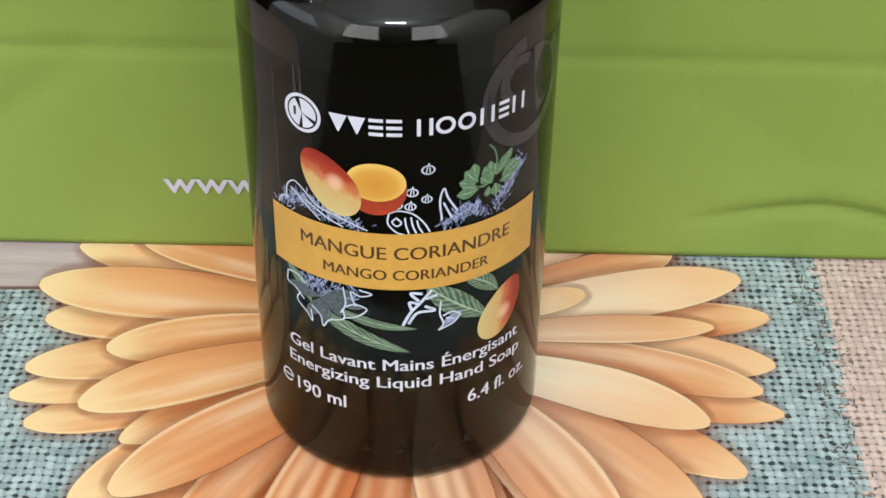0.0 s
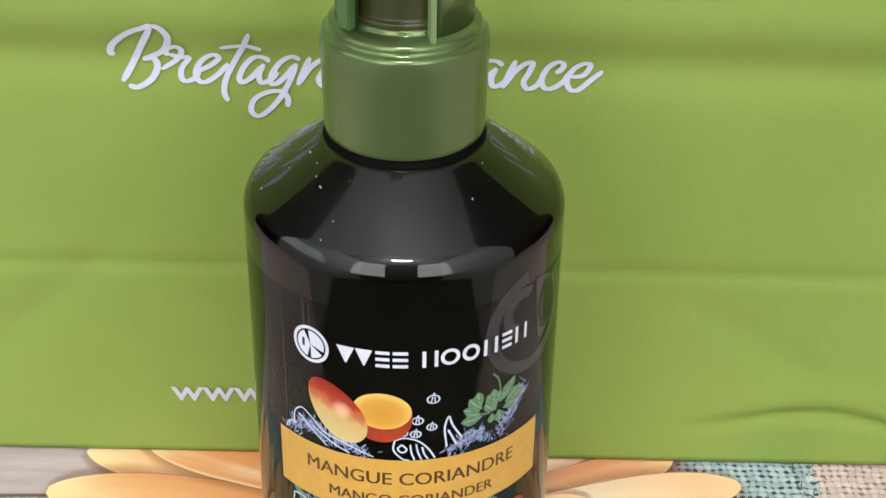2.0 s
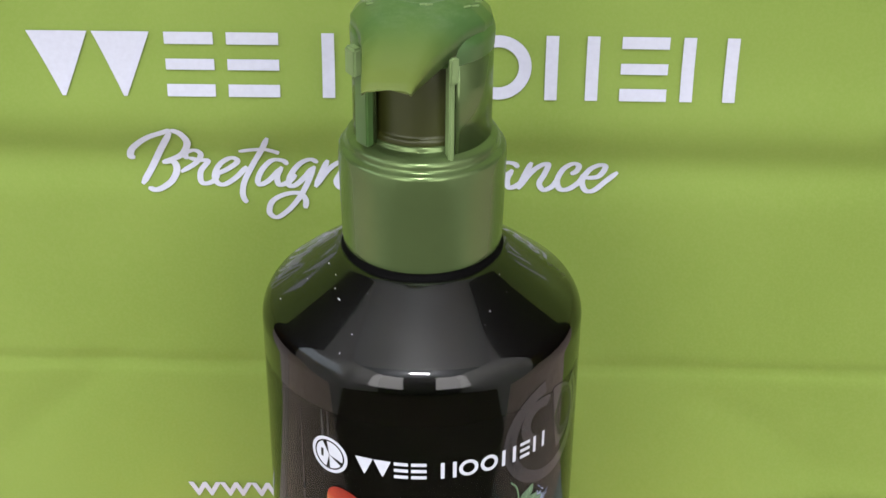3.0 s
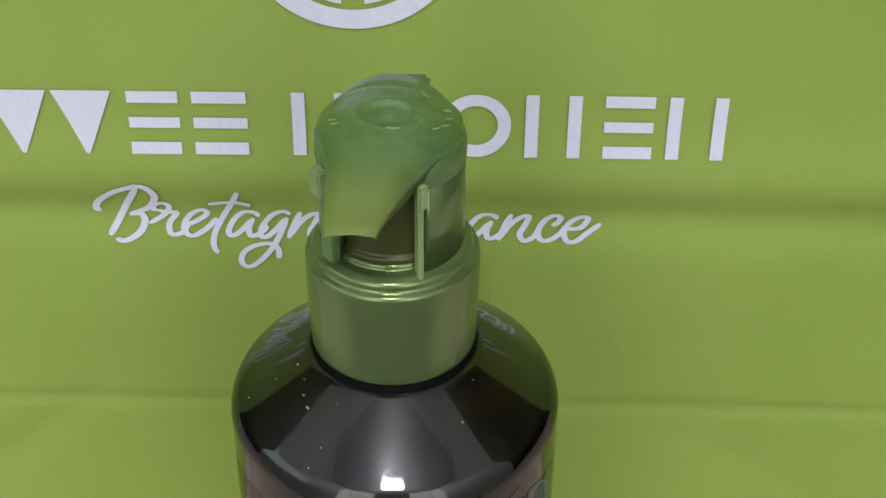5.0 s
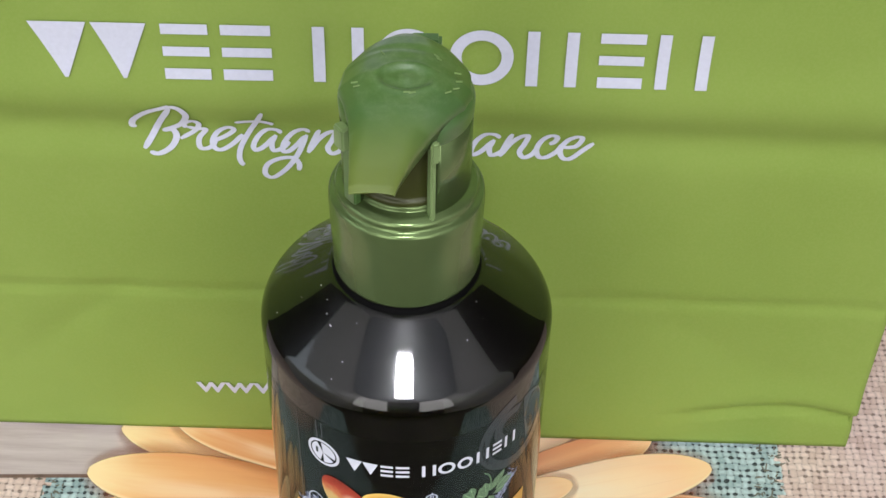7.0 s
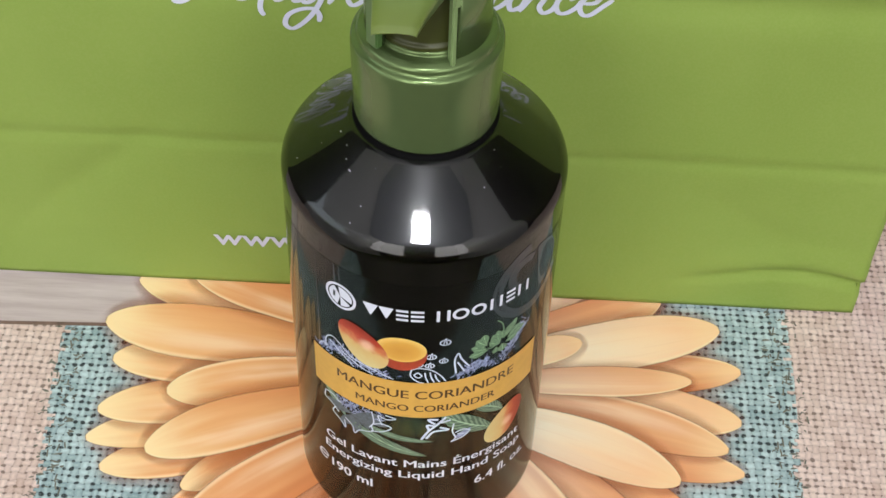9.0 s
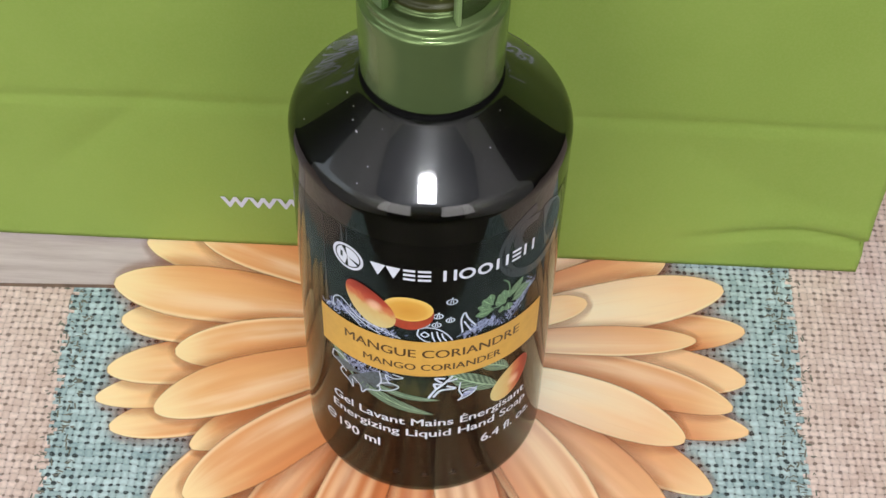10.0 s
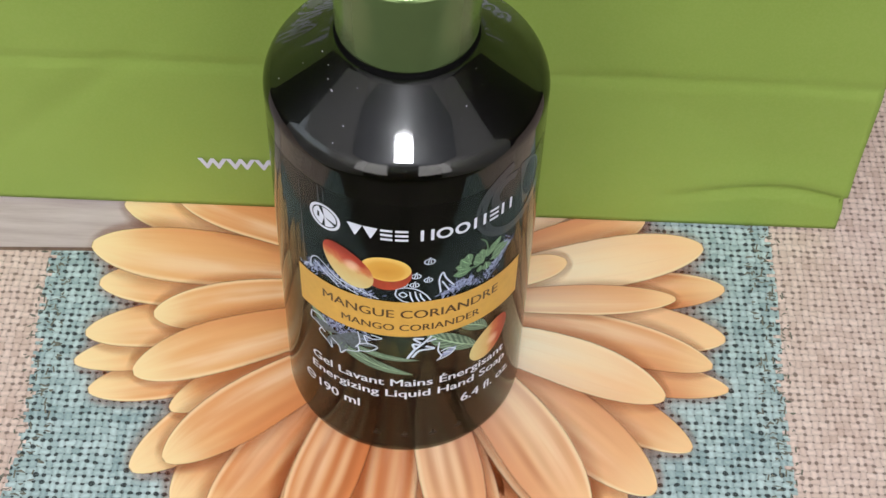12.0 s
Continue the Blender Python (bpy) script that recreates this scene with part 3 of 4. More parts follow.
def tablecloth():
    top = thing("tablecloth", "flat tablecloth printed with an orange flower on teal burlap", "tablecloth", (0, 0, 0))
    part("sheet", box(-0.66, 0.66, FRONT, 0.46, -0.0022, -0.0008, 0.0005), TEAL, top, "teal burlap print")
    part("hanging_side", box(-0.66, 0.66, FRONT - 0.0014, FRONT, -0.16, -0.0014, 0.0004), TEAL, top)
    printed("burlap_panel", [ragged(left_edge, -0.655, 1, 3)], on_cloth, 0, BEIGE, top, "beige burlap print")
    printed("burlap_panel", [ragged(right_edge, 0.655, -1, 4)], on_cloth, 0, BEIGE, top, "beige burlap print")
    tagged(printed("fringe", threads(left_edge, 1, 5) + threads(right_edge, -1, 6), on_cloth, 1, FRINGE, top, "dark frayed threads"), kind="stuff")
    slope = 0.025
    plank = [[(-0.655, 0.0295 + slope * -0.56), (-0.03, 0.0295 + slope * 0.06), (-0.03, 0.45), (-0.655, 0.45)]]
    printed("plank", [(plank[0], [(0, 1, 2, 3)], [(0, 0)] * 4)], on_cloth, 2, WOOD, top, "grey weathered plank print")
    printed("plank_edge", [ribbon([(-0.655 + 0.025 * k, 0.0292 + slope * (-0.56 + 0.025 * k) + 0.00025 * math.sin(k * 1.7)) for k in range(26)], 0.0011)], on_cloth, 3, WOOD_EDGE, top, "dark plank edge")
    level = [5.0]

    def lay(tip, base, width, bend=0.0, blunt=0.5, turn=1, tone=0.2):
        """One printed petal over those before it, with the soft dark margin that sets it off."""
        t, b = Vector(tip), Vector(base)
        far = tuple(t + (t - b).normalized() * 1.8)
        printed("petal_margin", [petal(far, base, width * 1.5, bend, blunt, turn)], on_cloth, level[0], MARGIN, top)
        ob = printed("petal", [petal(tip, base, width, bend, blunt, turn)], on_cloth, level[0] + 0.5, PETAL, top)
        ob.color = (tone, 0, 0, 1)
        level[0] += 1

    # under the bag and round the far side
    for deg, turn in ((30, 1), (43, -1), (57, 1), (73, 1), (90, -1), (108, 1), (124, -1), (138, 1), (150, 1)):
        c, sn = math.cos(radians(deg)), math.sin(radians(deg))
        lay((79.5 * c, 20.5 + 79.5 * sn), (10 * c, 20.5 + 10 * sn), 19.5, 0, 0.6, turn, 0.3)
    # deep petals that fill the near side
    for tx, ty, turn in ((-33, -54, 1), (-14, -58.5, -1), (8, -59.5, 1), (33, -53, -1), (51, -42, 1), (-50, -43, -1)):
        lay((tx, ty), (tx * 0.08, 12.0), 23.0, 0, 0.6, turn, 1.0)
    # outer petals
    lay((-75.5, 45.8), (-8.0, 30.0), 15.5, 0, 0.6, 1, 0.1)
    lay((61.0, 47.0), (9.0, 24.0), 14.0, 0, 0.4, -1, 0.75)
    lay((80.1, 24.7), (10.0, 18.0), 13.2, 0.6, 0.8, 1, 0.85)
    lay((78.4, -5.6), (8.0, 8.0), 12.0, -0.8, 0.5, 1, 0.75)
    lay((68.2, -22.8), (5.0, 10.0), 15.0, 1.2, 0.4, -1, 0.7)
    lay((-74.8, -12.9), (-8.0, 9.0), 13.5, 1.0, 0.9, 1, 0.45)
    lay((-79.6, -5.0), (-8.7, 14.0), 13.0, 0, 0.6, -1, 0.05)
    lay((-78.4, 3.6), (-9.0, 15.0), 14.6, -0.8, 0.8, 1, 0.25)
    lay((-61.2, -34.0), (-8.0, 10.0), 16.0, -1.5, 0.6, -1, 0.25)
    lay((-41.5, -49.0), (-5.0, 12.0), 17.5, 0, 0.6, -1, 0.9)
    lay((-24.5, -57.0), (-4.0, 10.0), 16.0, 0, 0.5, -1, 0.7)
    lay((-6.0, -59.5), (-1.0, 8.0), 18.0, 0, 0.5, 1, 1.0)
    lay((22.0, -57.5), (3.0, 8.0), 15.0, 0, 0.5, 1, 1.0)
    lay((44.0, -48.5), (5.0, 10.0), 16.0, 0.5, 0.5, -1, 0.6)
    lay((59.0, -34.4), (5.5, 11.0), 18.0, 1.2, 0.5, -1, 0.6)
    lay((78.9, 9.0), (9.6, 17.0), 15.5, 0.8, 0.4, -1, 0.15)
    lay((-77.6, 19.3), (-10.0, 20.6), 15.6, 0, 0.7, 1, 0.25)
    lay((-81.6, 31.3), (-9.8, 25.5), 18.2, 0.8, 0.6, 1, 0.15)
    lay((75.6, 38.0), (9.8, 21.6), 16.4, 0, 0.5, -1, 0.0)
    # inner petals
    lay((-62.4, 49.5), (-8.0, 28.6), 14.0, -0.8, 0.4, 1, 0.55)
    lay((75.0, 0.6), (9.1, 15.2), 13.6, 2.0, 0.4, 1, 0.75)
    lay((67.4, 20.8), (10.3, 17.0), 9.8, 0.3, 0.2, -1, 0.5)
    lay((-62.6, 10.0), (-10.0, 19.6), 14.6, -0.6, 0.8, -1, 0.3)
    lay((-54.6, -17.5), (-7.0, 12.5), 12.5, -0.8, 0.4, 1, 0.8)
    lay((-65.0, -7.3), (-8.0, 13.6), 16.2, -1.4, 0.6, 1, 0.2)
    lay((-54.0, -31.2), (-4.0, 6.5), 16.8, -2.0, 0.4, -1, 0.6)
    lay((62.8, -9.0), (7.0, 9.0), 15.4, 2.4, 0.3, 1, 0.02)
    lay((40.0, 31.8), (11.0, 20.5), 9.0, 0, 0.9, -1, 0.0)
    lay((16.5, -52.0), (2.0, 6.0), 15.6, 0.8, 0.5, -1, 0.55)
    lay((-22.0, -54.0), (-3.0, 6.0), 16.2, -1.6, 0.4, -1, 0.9)
    lay((42.5, -44.0), (5.0, 9.0), 18.0, 3.0, 0.4, 1, 0.58)
    return top


tablecloth()


# ---- the paper bag ----
def bag_panel(x0, x1, nx, nz):
    """The front of the bag with its folds, as a thin sheet."""
    bm = bmesh.new()
    def sheet(dy):
        return [[bm.verts.new((x0 + (x1 - x0) * i / nx, BAG_Y + bag_face(x0 + (x1 - x0) * i / nx, BAG_H * j / nz) + dy, BAG_H * j / nz)) for i in range(nx + 1)] for j in range(nz + 1)]
    f, b = sheet(0.0), sheet(0.0004)
    for j in range(nz):
        for i in range(nx):
            bm.faces.new((f[j][i], f[j][i + 1], f[j + 1][i + 1], f[j + 1][i]))
            bm.faces.new((b[j][i + 1], b[j][i], b[j + 1][i], b[j + 1][i + 1]))
    rim = [f[0][i] for i in range(nx + 1)] + [f[j][nx] for j in range(1, nz + 1)] + [f[nz][i] for i in range(nx - 1, -1, -1)] + [f[j][0] for j in range(nz - 1, 0, -1)]
    back = [b[0][i] for i in range(nx + 1)] + [b[j][nx] for j in range(1, nz + 1)] + [b[nz][i] for i in range(nx - 1, -1, -1)] + [b[j][0] for j in range(nz - 1, 0, -1)]
    for k in range(len(rim)):
        m = (k + 1) % len(rim)
        bm.faces.new((rim[m], rim[k], back[k], back[m]))
    bmesh.ops.recalc_face_normals(bm, faces=bm.faces)
    return bm


def gusset(x, inward):
    """A folded side of the bag."""
    bm = bmesh.new()
    cols = [(0.0, 0.0), (0.5, 1.0), (1.0, 0.0)]
    skins = []
    for off in (0.0, 0.0004):
        rows = []
        for j in range(17):
            z = BAG_H * j / 16
            deep = 0.022 * min(1, z / 0.16)
            rows.append([bm.verts.new((x + inward * (deep * k + off), BAG_Y + 0.0008 + t * (BAG_D - 0.0016) , z)) for t, k in cols])
        skins.append(rows)
    for rows in skins:
        for j in range(16):
            for i in range(2):
                bm.faces.new((rows[j][i], rows[j][i + 1], rows[j + 1][i + 1], rows[j + 1][i]))
    for j in range(16):
        for i in (0, 2):
            bm.faces.new((skins[0][j][i], skins[0][j + 1][i], skins[1][j + 1][i], skins[1][j][i]))
    bmesh.ops.recalc_face_normals(bm, faces=bm.faces)
    return bm


def paper_bag():
    top = thing("paper_bag", "upright creased green paper bag printed in white", "bag", (0, 0, 0))
    front = part("front_panel", bag_panel(BAG_X0, BAG_X1, 150, 220), PAPER, top, "", True)
    part("back_panel", box(BAG_X0, BAG_X1, BAG_Y + BAG_D - 0.0004, BAG_Y + BAG_D, 0, BAG_H), PAPER, top)
    part("bottom_panel", box(BAG_X0 + 0.001, BAG_X1 - 0.001, BAG_Y + 0.003, BAG_Y + BAG_D - 0.001, 0.0002, 0.0008), PAPER, top)
    part("side_panel", gusset(BAG_X0 + 0.0006, 1), PAPER, top)
    part("side_panel", gusset(BAG_X1 - 0.0006, -1), PAPER, top)
    # the brand's name as plain shapes
    z0, z1, w = 114.4, 127.3, 2.4
    def bars(x0, x1):
        return [rect(x0, x1, z0 + (z1 - z0) * a, z0 + (z1 - z0) * b, 6, 2) for a, b in ((0, .19), (.41, .58), (.81, 1))]
    def posts(x0, x1):
        return [rect(x0, x0 + w, z0, z1, 2, 6), rect(x1 - w, x1, z0, z1, 2, 6)]
    def hoop(x0, x1):
        return [ring((x0 + x1) / 2, (z0 + z1) / 2, (x1 - x0) / 2, (x1 - x0) / 2 - w, squash=(z1 - z0) / (x1 - x0))]
    marks = [[wedge(-76.6, -65.0, z0, z1, -70.4)], [wedge(-64.2, -53.2, z0, z1, -58.6)], bars(-50.5, -41.2), bars(-38.7, -28.8),
             posts(-20.6, -10.4), hoop(-7.8, 4.6), hoop(6.6, 19.4), posts(22.0, 32.2), bars(36.4, 45.4), posts(48.0, 58.6)]
    for shapes in marks:
        printed("mark", shapes, on_bag, 0, BAG_INK, front, "plain white printed shape")
    cx, cz = -8.8, 160.0
    printed("emblem_ring", [ring(cx, cz, 19.6, 15.9, 72)], on_bag, 0, BAG_INK, front, "white printed ring")
    printed("emblem", [ring(cx, cz, 14.9, 0.4, 30, 100, 262), ring(cx, cz, 14.9, 0.4, 30, 278, 340), ring(cx, cz, 14.9, 0.4, 26, -12, 84)], on_bag, 0, BAG_INK, front, "white printed disc in pieces")
    def brush(strokes, w=1.08):
        """One brush letter: every stroke swells where it runs downwards."""
        shapes = []
        for stroke in strokes:
            line = curve_line(stroke, 7)
            pts, faces, uv = ribbon(line, 1.0)
            for k, q in enumerate(line):
                a, b = Vector(line[max(k - 1, 0)]), Vector(line[min(k + 1, len(line) - 1)])
                end = min(1.0, 0.55 + 0.2 * k, 0.55 + 0.2 * (len(line) - 1 - k))
                half = w * end * (0.72 + 0.38 * abs((b - a).normalized().y))
                for e in (2 * k, 2 * k + 1):
                    pts[e] = (q[0] + (pts[e][0] - q[0]) * half, q[1] + (pts[e][1] - q[1]) * half)
            shapes.append((pts, faces, uv))
        printed("letter", shapes, on_bag, 0, BAG_INK, front, "white brush-written letter")

    def moved(strokes, dx, dz=0.0):
        return [[(x + dx, z + dz) for x, z in st] for st in strokes]

    brush([[(-50.8, 106.7), (-53.3, 102.1), (-55.5, 97.8), (-57.5, 94.5)], [(-58.6, 100.1), (-59.5, 100.4), (-58.8, 102.4), (-55.7, 105.1), (-52.2, 106.6), (-50.7, 107.2)],
           [(-50.7, 107.2), (-48.9, 106.3), (-47.8, 104.0), (-49.0, 101.2), (-51.1, 99.8), (-53.3, 99.0)], [(-53.3, 99.0), (-51.2, 99.2), (-50.5, 97.5), (-51.7, 95.1), (-54.4, 93.4), (-56.4, 93.7)]], 1.28)
    letter_r = [[(-48.4, 99.8), (-48.5, 101.2), (-46.7, 102.0), (-45.5, 101.0), (-46.6, 99.0), (-49.7, 97.0)], [(-48.0, 100.1), (-46.0, 99.6), (-44.2, 99.4), (-45.7, 97.3), (-45.8, 95.3), (-44.8, 94.7), (-43.1, 95.4), (-42.2, 97.1)]]
    letter_e = [[(-42.8, 96.6), (-40.2, 97.8), (-38.3, 99.4), (-39.5, 100.2), (-41.7, 98.9), (-43.0, 96.6), (-42.5, 94.9), (-41.0, 94.6), (-38.6, 96.1), (-36.5, 98.3)]]
    letter_a = [[(-28.3, 98.8), (-29.4, 99.7), (-31.4, 99.7), (-33.3, 97.9), (-34.4, 95.6), (-33.8, 94.6), (-31.9, 95.7), (-29.8, 98.0)], [(-29.5, 98.3), (-30.5, 96.3), (-30.1, 94.6), (-28.3, 95.2), (-26.7, 96.7)]]
    letter_n = [[(-20.3, 99.9), (-21.5, 97.4), (-22.9, 94.2)], [(-22.9, 94.2), (-20.5, 97.5), (-18.3, 99.3), (-17.0, 99.4), (-17.7, 97.3), (-18.7, 95.4), (-17.8, 94.1), (-16.1, 94.8), (-15.1, 96.2)]]
    brush(letter_r)
    brush(letter_e)
    brush([[(-31.9, 105.5), (-33.4, 102.1), (-35.3, 98.7), (-37.0, 95.4), (-37.5, 93.0), (-37.2, 91.5), (-36.6, 90.8)], [(-37.9, 101.8), (-35.6, 102.2), (-32.8, 102.4), (-30.7, 101.8), (-29.9, 101.4)]])
    brush(letter_a)
    brush([[(-22.3, 99.3), (-23.8, 100.0), (-25.9, 99.0), (-27.8, 96.6), (-28.2, 94.6), (-27.0, 94.5), (-25.1, 96.1), (-23.4, 98.2)],
           [(-23.0, 98.5), (-24.8, 94.3), (-26.9, 90.9), (-29.4, 88.3), (-31.1, 87.5), (-32.3, 88.7), (-31.6, 91.1), (-29.1, 92.6), (-26.2, 92.9), (-24.9, 91.5), (-25.0, 89.6)]])
    brush(letter_n)
    brush(moved(letter_e, 28.0, -0.2))
    brush([[(-7.2, 95.2), (-7.4, 94.0), (-8.4, 92.6)]])
    brush([[(3.0, 106.2), (1.4, 102.0), (-0.8, 97.6), (-2.4, 94.0)], [(-2.6, 104.6), (0.8, 106.4), (5.0, 106.6), (8.2, 107.4)], [(-1.6, 100.2), (1.6, 100.6), (4.8, 101.0)]], 1.28)
    brush(moved(letter_r, 54.2, -0.2))
    brush(moved(letter_a, 46.0, -0.1))
    brush(moved(letter_n, 40.6, 0.0))
    brush([[(28.1, 97.4), (29.2, 98.0), (29.7, 99.2), (28.5, 99.7), (26.7, 98.5), (25.5, 96.2), (26.0, 94.4), (27.7, 94.3), (29.9, 95.8), (30.9, 97.5)]])
    brush([[(30.9, 96.6), (33.7, 97.0), (35.0, 99.0), (33.9, 99.5), (31.9, 98.4), (30.5, 96.1), (31.1, 94.2), (32.8, 94.1), (35.4, 96.2), (37.5, 97.9)]])
    for shape in letters([lettering("www.", -54.3, -31.0, 15.2, 5.6, 0.0, 0.012)]):
        printed("letter", shape, on_bag, 0, BAG_INK, front, "white printed letter")


paper_bag()


# ---- the soap bottle ----
def pump_spout():
    """The hood that runs from the head forward and down to the mouth."""
    stations = [  # y, left x, right x, crest z, fall to the edges, skirt
        (0.0108, -.0024, .0024, .1508, .0010, .0020),
        (0.0097, -.0052, .0052, .1523, .0028, .0028),
        (0.0075, -.0083, .0083, .1534, .0044, .0030),
        (0.0050, -.0099, .0099, .1538, .0049, .0030),
        (0.0030, -.0105, .0105, .1539, .0048, .0032),
        (-.0020, -.0111, .0109, .1537, .0044, .0036),
        (-.0055, -.0100, .0096, .1531, .0035, .0032),
        (-.0090, -.0091, .0068, .1522, .0027, .0028),
        (-.0125, -.0086, .0041, .1508, .0024, .0028),
        (-.0160, -.0084, .0021, .1495, .0015, .0030),
        (-.0195, -.0082, .0005, .1480, .0009, .0022),
        (-.0225, -.0081, -.0006, .1470, .0006, .0014),
        (-.0236, -.0080, -.0009, .1464, .0006, .0008),
    ]
    dense = []
    for a, b in zip(stations, stations[1:]):
        for k in range(12):
            t = k / 12
            dense.append(tuple(p + (q - p) * t for p, q in zip(a, b)))
    dense.append(stations[-1])

    def dip(x, y):
        """The sunk oval mark with its raised leaf, and the groove behind it."""
        q = math.hypot(x / 0.0044, (y + 0.0034) / 0.0028)
        bowl = 0.00075 / (1 + math.exp((q - 0.85) * 14)) - 0.00022 * math.exp(-((q - 1.12) / 0.16) ** 2)
        leaf = 0.00055 * max(0.0, 1 - math.hypot((x - 0.0002) / 0.0019, (y + 0.0034) / 0.0019)) + 0.0003 * max(0.0, 1 - math.hypot((x + 0.0024) / 0.0012, (y + 0.0032) / 0.0012))
        groove = 0.00022 * math.exp(-((y - 0.0036 + 0.10 * x) / 0.0008) ** 2) * max(0.0, 1 - (x / 0.0075) ** 4)
        return bowl - leaf + groove

    sections = []
    for y, xl, xr, zc, fall, skirt in dense:
        up, low = [], []
        for j in range(49):
            u = j / 48
            e = abs(2 * u - 1) ** (2.3 + 2.4 * min(1.0, max(0.0, (0.002 - y) / 0.010)))
            up.append((xl + (xr - xl) * u, y, zc - fall * e - dip(xl + (xr - xl) * u, y)))
            uu = 1 - u
            low.append((xl + (xr - xl) * uu, y + 0.0008, zc - fall - skirt + 0.0010 * (1 - abs(2 * uu - 1) ** 4)))
        sections.append(up + low)
    return loft(sections)


def pump_head():
    """Domed disc with a shallow dimple."""
    prof = rounded([(0.0104, 0.1440), (0.0113, 0.1442), (0.01145, 0.1474, 0.001), (0.0102, 0.1490, 0.003), (0.0060, 0.1514, 0.004), (0.0010, 0.1520), (0.0002, 0.1520)], 0.0008, 5)
    return lathe(prof, 72)


def strip(az0, az1, r0, r1, z0, z1, seg=8, lean=0.0, soft=0.0):
    """An upright piece of a ring wall."""
    sections = []
    for k in range(seg + 1):
        a = radians(az0 + (az1 - az0) * k / seg)
        s, c = math.sin(a), -math.cos(a)
        sections.append([(r0 * s, r0 * c, z0), (r1 * s, r1 * c, z0), ((r1 + lean) * s, (r1 + lean) * c, z1), ((r0 + lean) * s, (r0 + lean) * c, z1)])
    bm = loft(sections)
    if soft:
        edges = [e for e in bm.edges if len(e.link_faces) == 2 and e.calc_face_angle() > 0.7]
        bmesh.ops.bevel(bm, geom=edges, offset=soft, segments=3, affect="EDGES", clamp_overlap=True)
    return bm


def soap_bottle():
    top = thing("soap_bottle", "dark glossy liquid soap bottle with a green pump", "bottle", (0, 0, 0))
    prof = [(0.0002, 0.0006), (0.0235, 0.0006), (0.0258, 0.0), (0.0275, 0.0024, 0.002), (0.0275, 0.0966, 0.002), (0.0264, 0.0989, 0.0016), (0.0205, 0.1035, 0.004), (0.0142, 0.1082), (0.0128, 0.1086), (0.0002, 0.1086)]
    body = part("body", lathe(rounded(prof, 0.0012, 8), 160), BOTTLE, top, "dark glossy plastic body", True)
    for s in (-5.2, 1.2, 7.6, 13.8):
        printed("embossing", [rect(s - 0.9, s + 0.9, 9.0, 9.5, 2), rect(s - 0.25, s + 0.25, 9.5, 10.8, 1)], on_bottle, 1, EMBOSS, body)
    part("neck", lathe(rounded([(0.0002, 0.1076), (0.0137, 0.1076), (0.0137, 0.1087), (0.0131, 0.1092), (0.0131, 0.1103), (0.0002, 0.1103)], 0.0003), 72), NECK, top, "black neck ring", True)
    collar = [(0.0122, 0.1096), (0.0132, 0.1096, 0.0003), (0.0134, 0.1104), (0.01375, 0.1250), (0.01365, 0.1270, 0.0008), (0.0126, 0.1276, 0.0004), (0.0125, 0.1288, 0.0005), (0.0112, 0.1296, 0.0004), (0.0100, 0.1297, 0.0003), (0.0098, 0.1306, 0.0004), (0.0002, 0.1308)]
    part("collar", lathe(rounded(collar, 0.0005, 6), 120), COLLAR, top, "pearly green screw collar", True)
    part("stem", lathe(rounded([(0.0002, 0.1300), (0.0096, 0.1300), (0.0096, 0.1314), (0.0090, 0.1318), (0.0088, 0.1450), (0.0002, 0.1450)], 0.0004), 64), STEM, top, "olive pump stem", True)
    part("housing", strip(29, 315, 0.0098, 0.0112, 0.1295, 0.1468, 72), COLLAR, top, "green pump housing", True)
    part("lock_clip", strip(21.5, 26, 0.0102, 0.0122, 0.1288, 0.1462, 3, 0.0, 0.00028), TAB, top, "green lock rib")
    part("lock_clip", strip(-57, -42, 0.0108, 0.0124, 0.1300, 0.1460, 6, 0.0, 0.0003), HEAD, top, "green lock rib", False)
    part("lock_tab", strip(20.5, 27.5, 0.0118, 0.0129, 0.1420, 0.1464, 3, 0.0, 0.00035), TAB, top)
    part("lock_tab", strip(-59, -47, 0.0118, 0.0137, 0.1418, 0.1464, 3, 0.0, 0.00035), TAB, top)
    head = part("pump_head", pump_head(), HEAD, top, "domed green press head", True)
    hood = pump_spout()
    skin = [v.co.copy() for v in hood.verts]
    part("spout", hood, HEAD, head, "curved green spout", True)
    # short moulded ticks round the sunk mark, coloured pale for their glints
    for az, r in ((62, .0078), (75, .0084), (88, .0086), (101, .0085), (-72, .0082), (-79, .0084), (128, .0066), (135, .0068), (-140, .0062), (4, .0046), (14, .0049)):
        x, y = r * math.sin(radians(az)), -r * math.cos(radians(az)) - 0.0022
        z = max(c.z for c in skin if abs(c.x - x) < 0.0007 and abs(c.y - y) < 0.0007)
        bm = box(-0.00055, 0.00055, -0.00009, 0.00009, -0.0002, 0.00007, 0.00003)
        bmesh.ops.transform(bm, matrix=pose(x, y, z, 0, 0, 90 - abs(az) if abs(az) > 30 else az), verts=bm.verts)
        part("moulded_tick", bm, TAB, head)
    tab = box(0.0000, 0.0055, 0.0092, 0.0124, 0.1480, 0.1509, 0.0006)
    part("tab", tab, HEAD, head)
    label_film(top)
    rnd = random.Random(5)
    bm = bmesh.new()
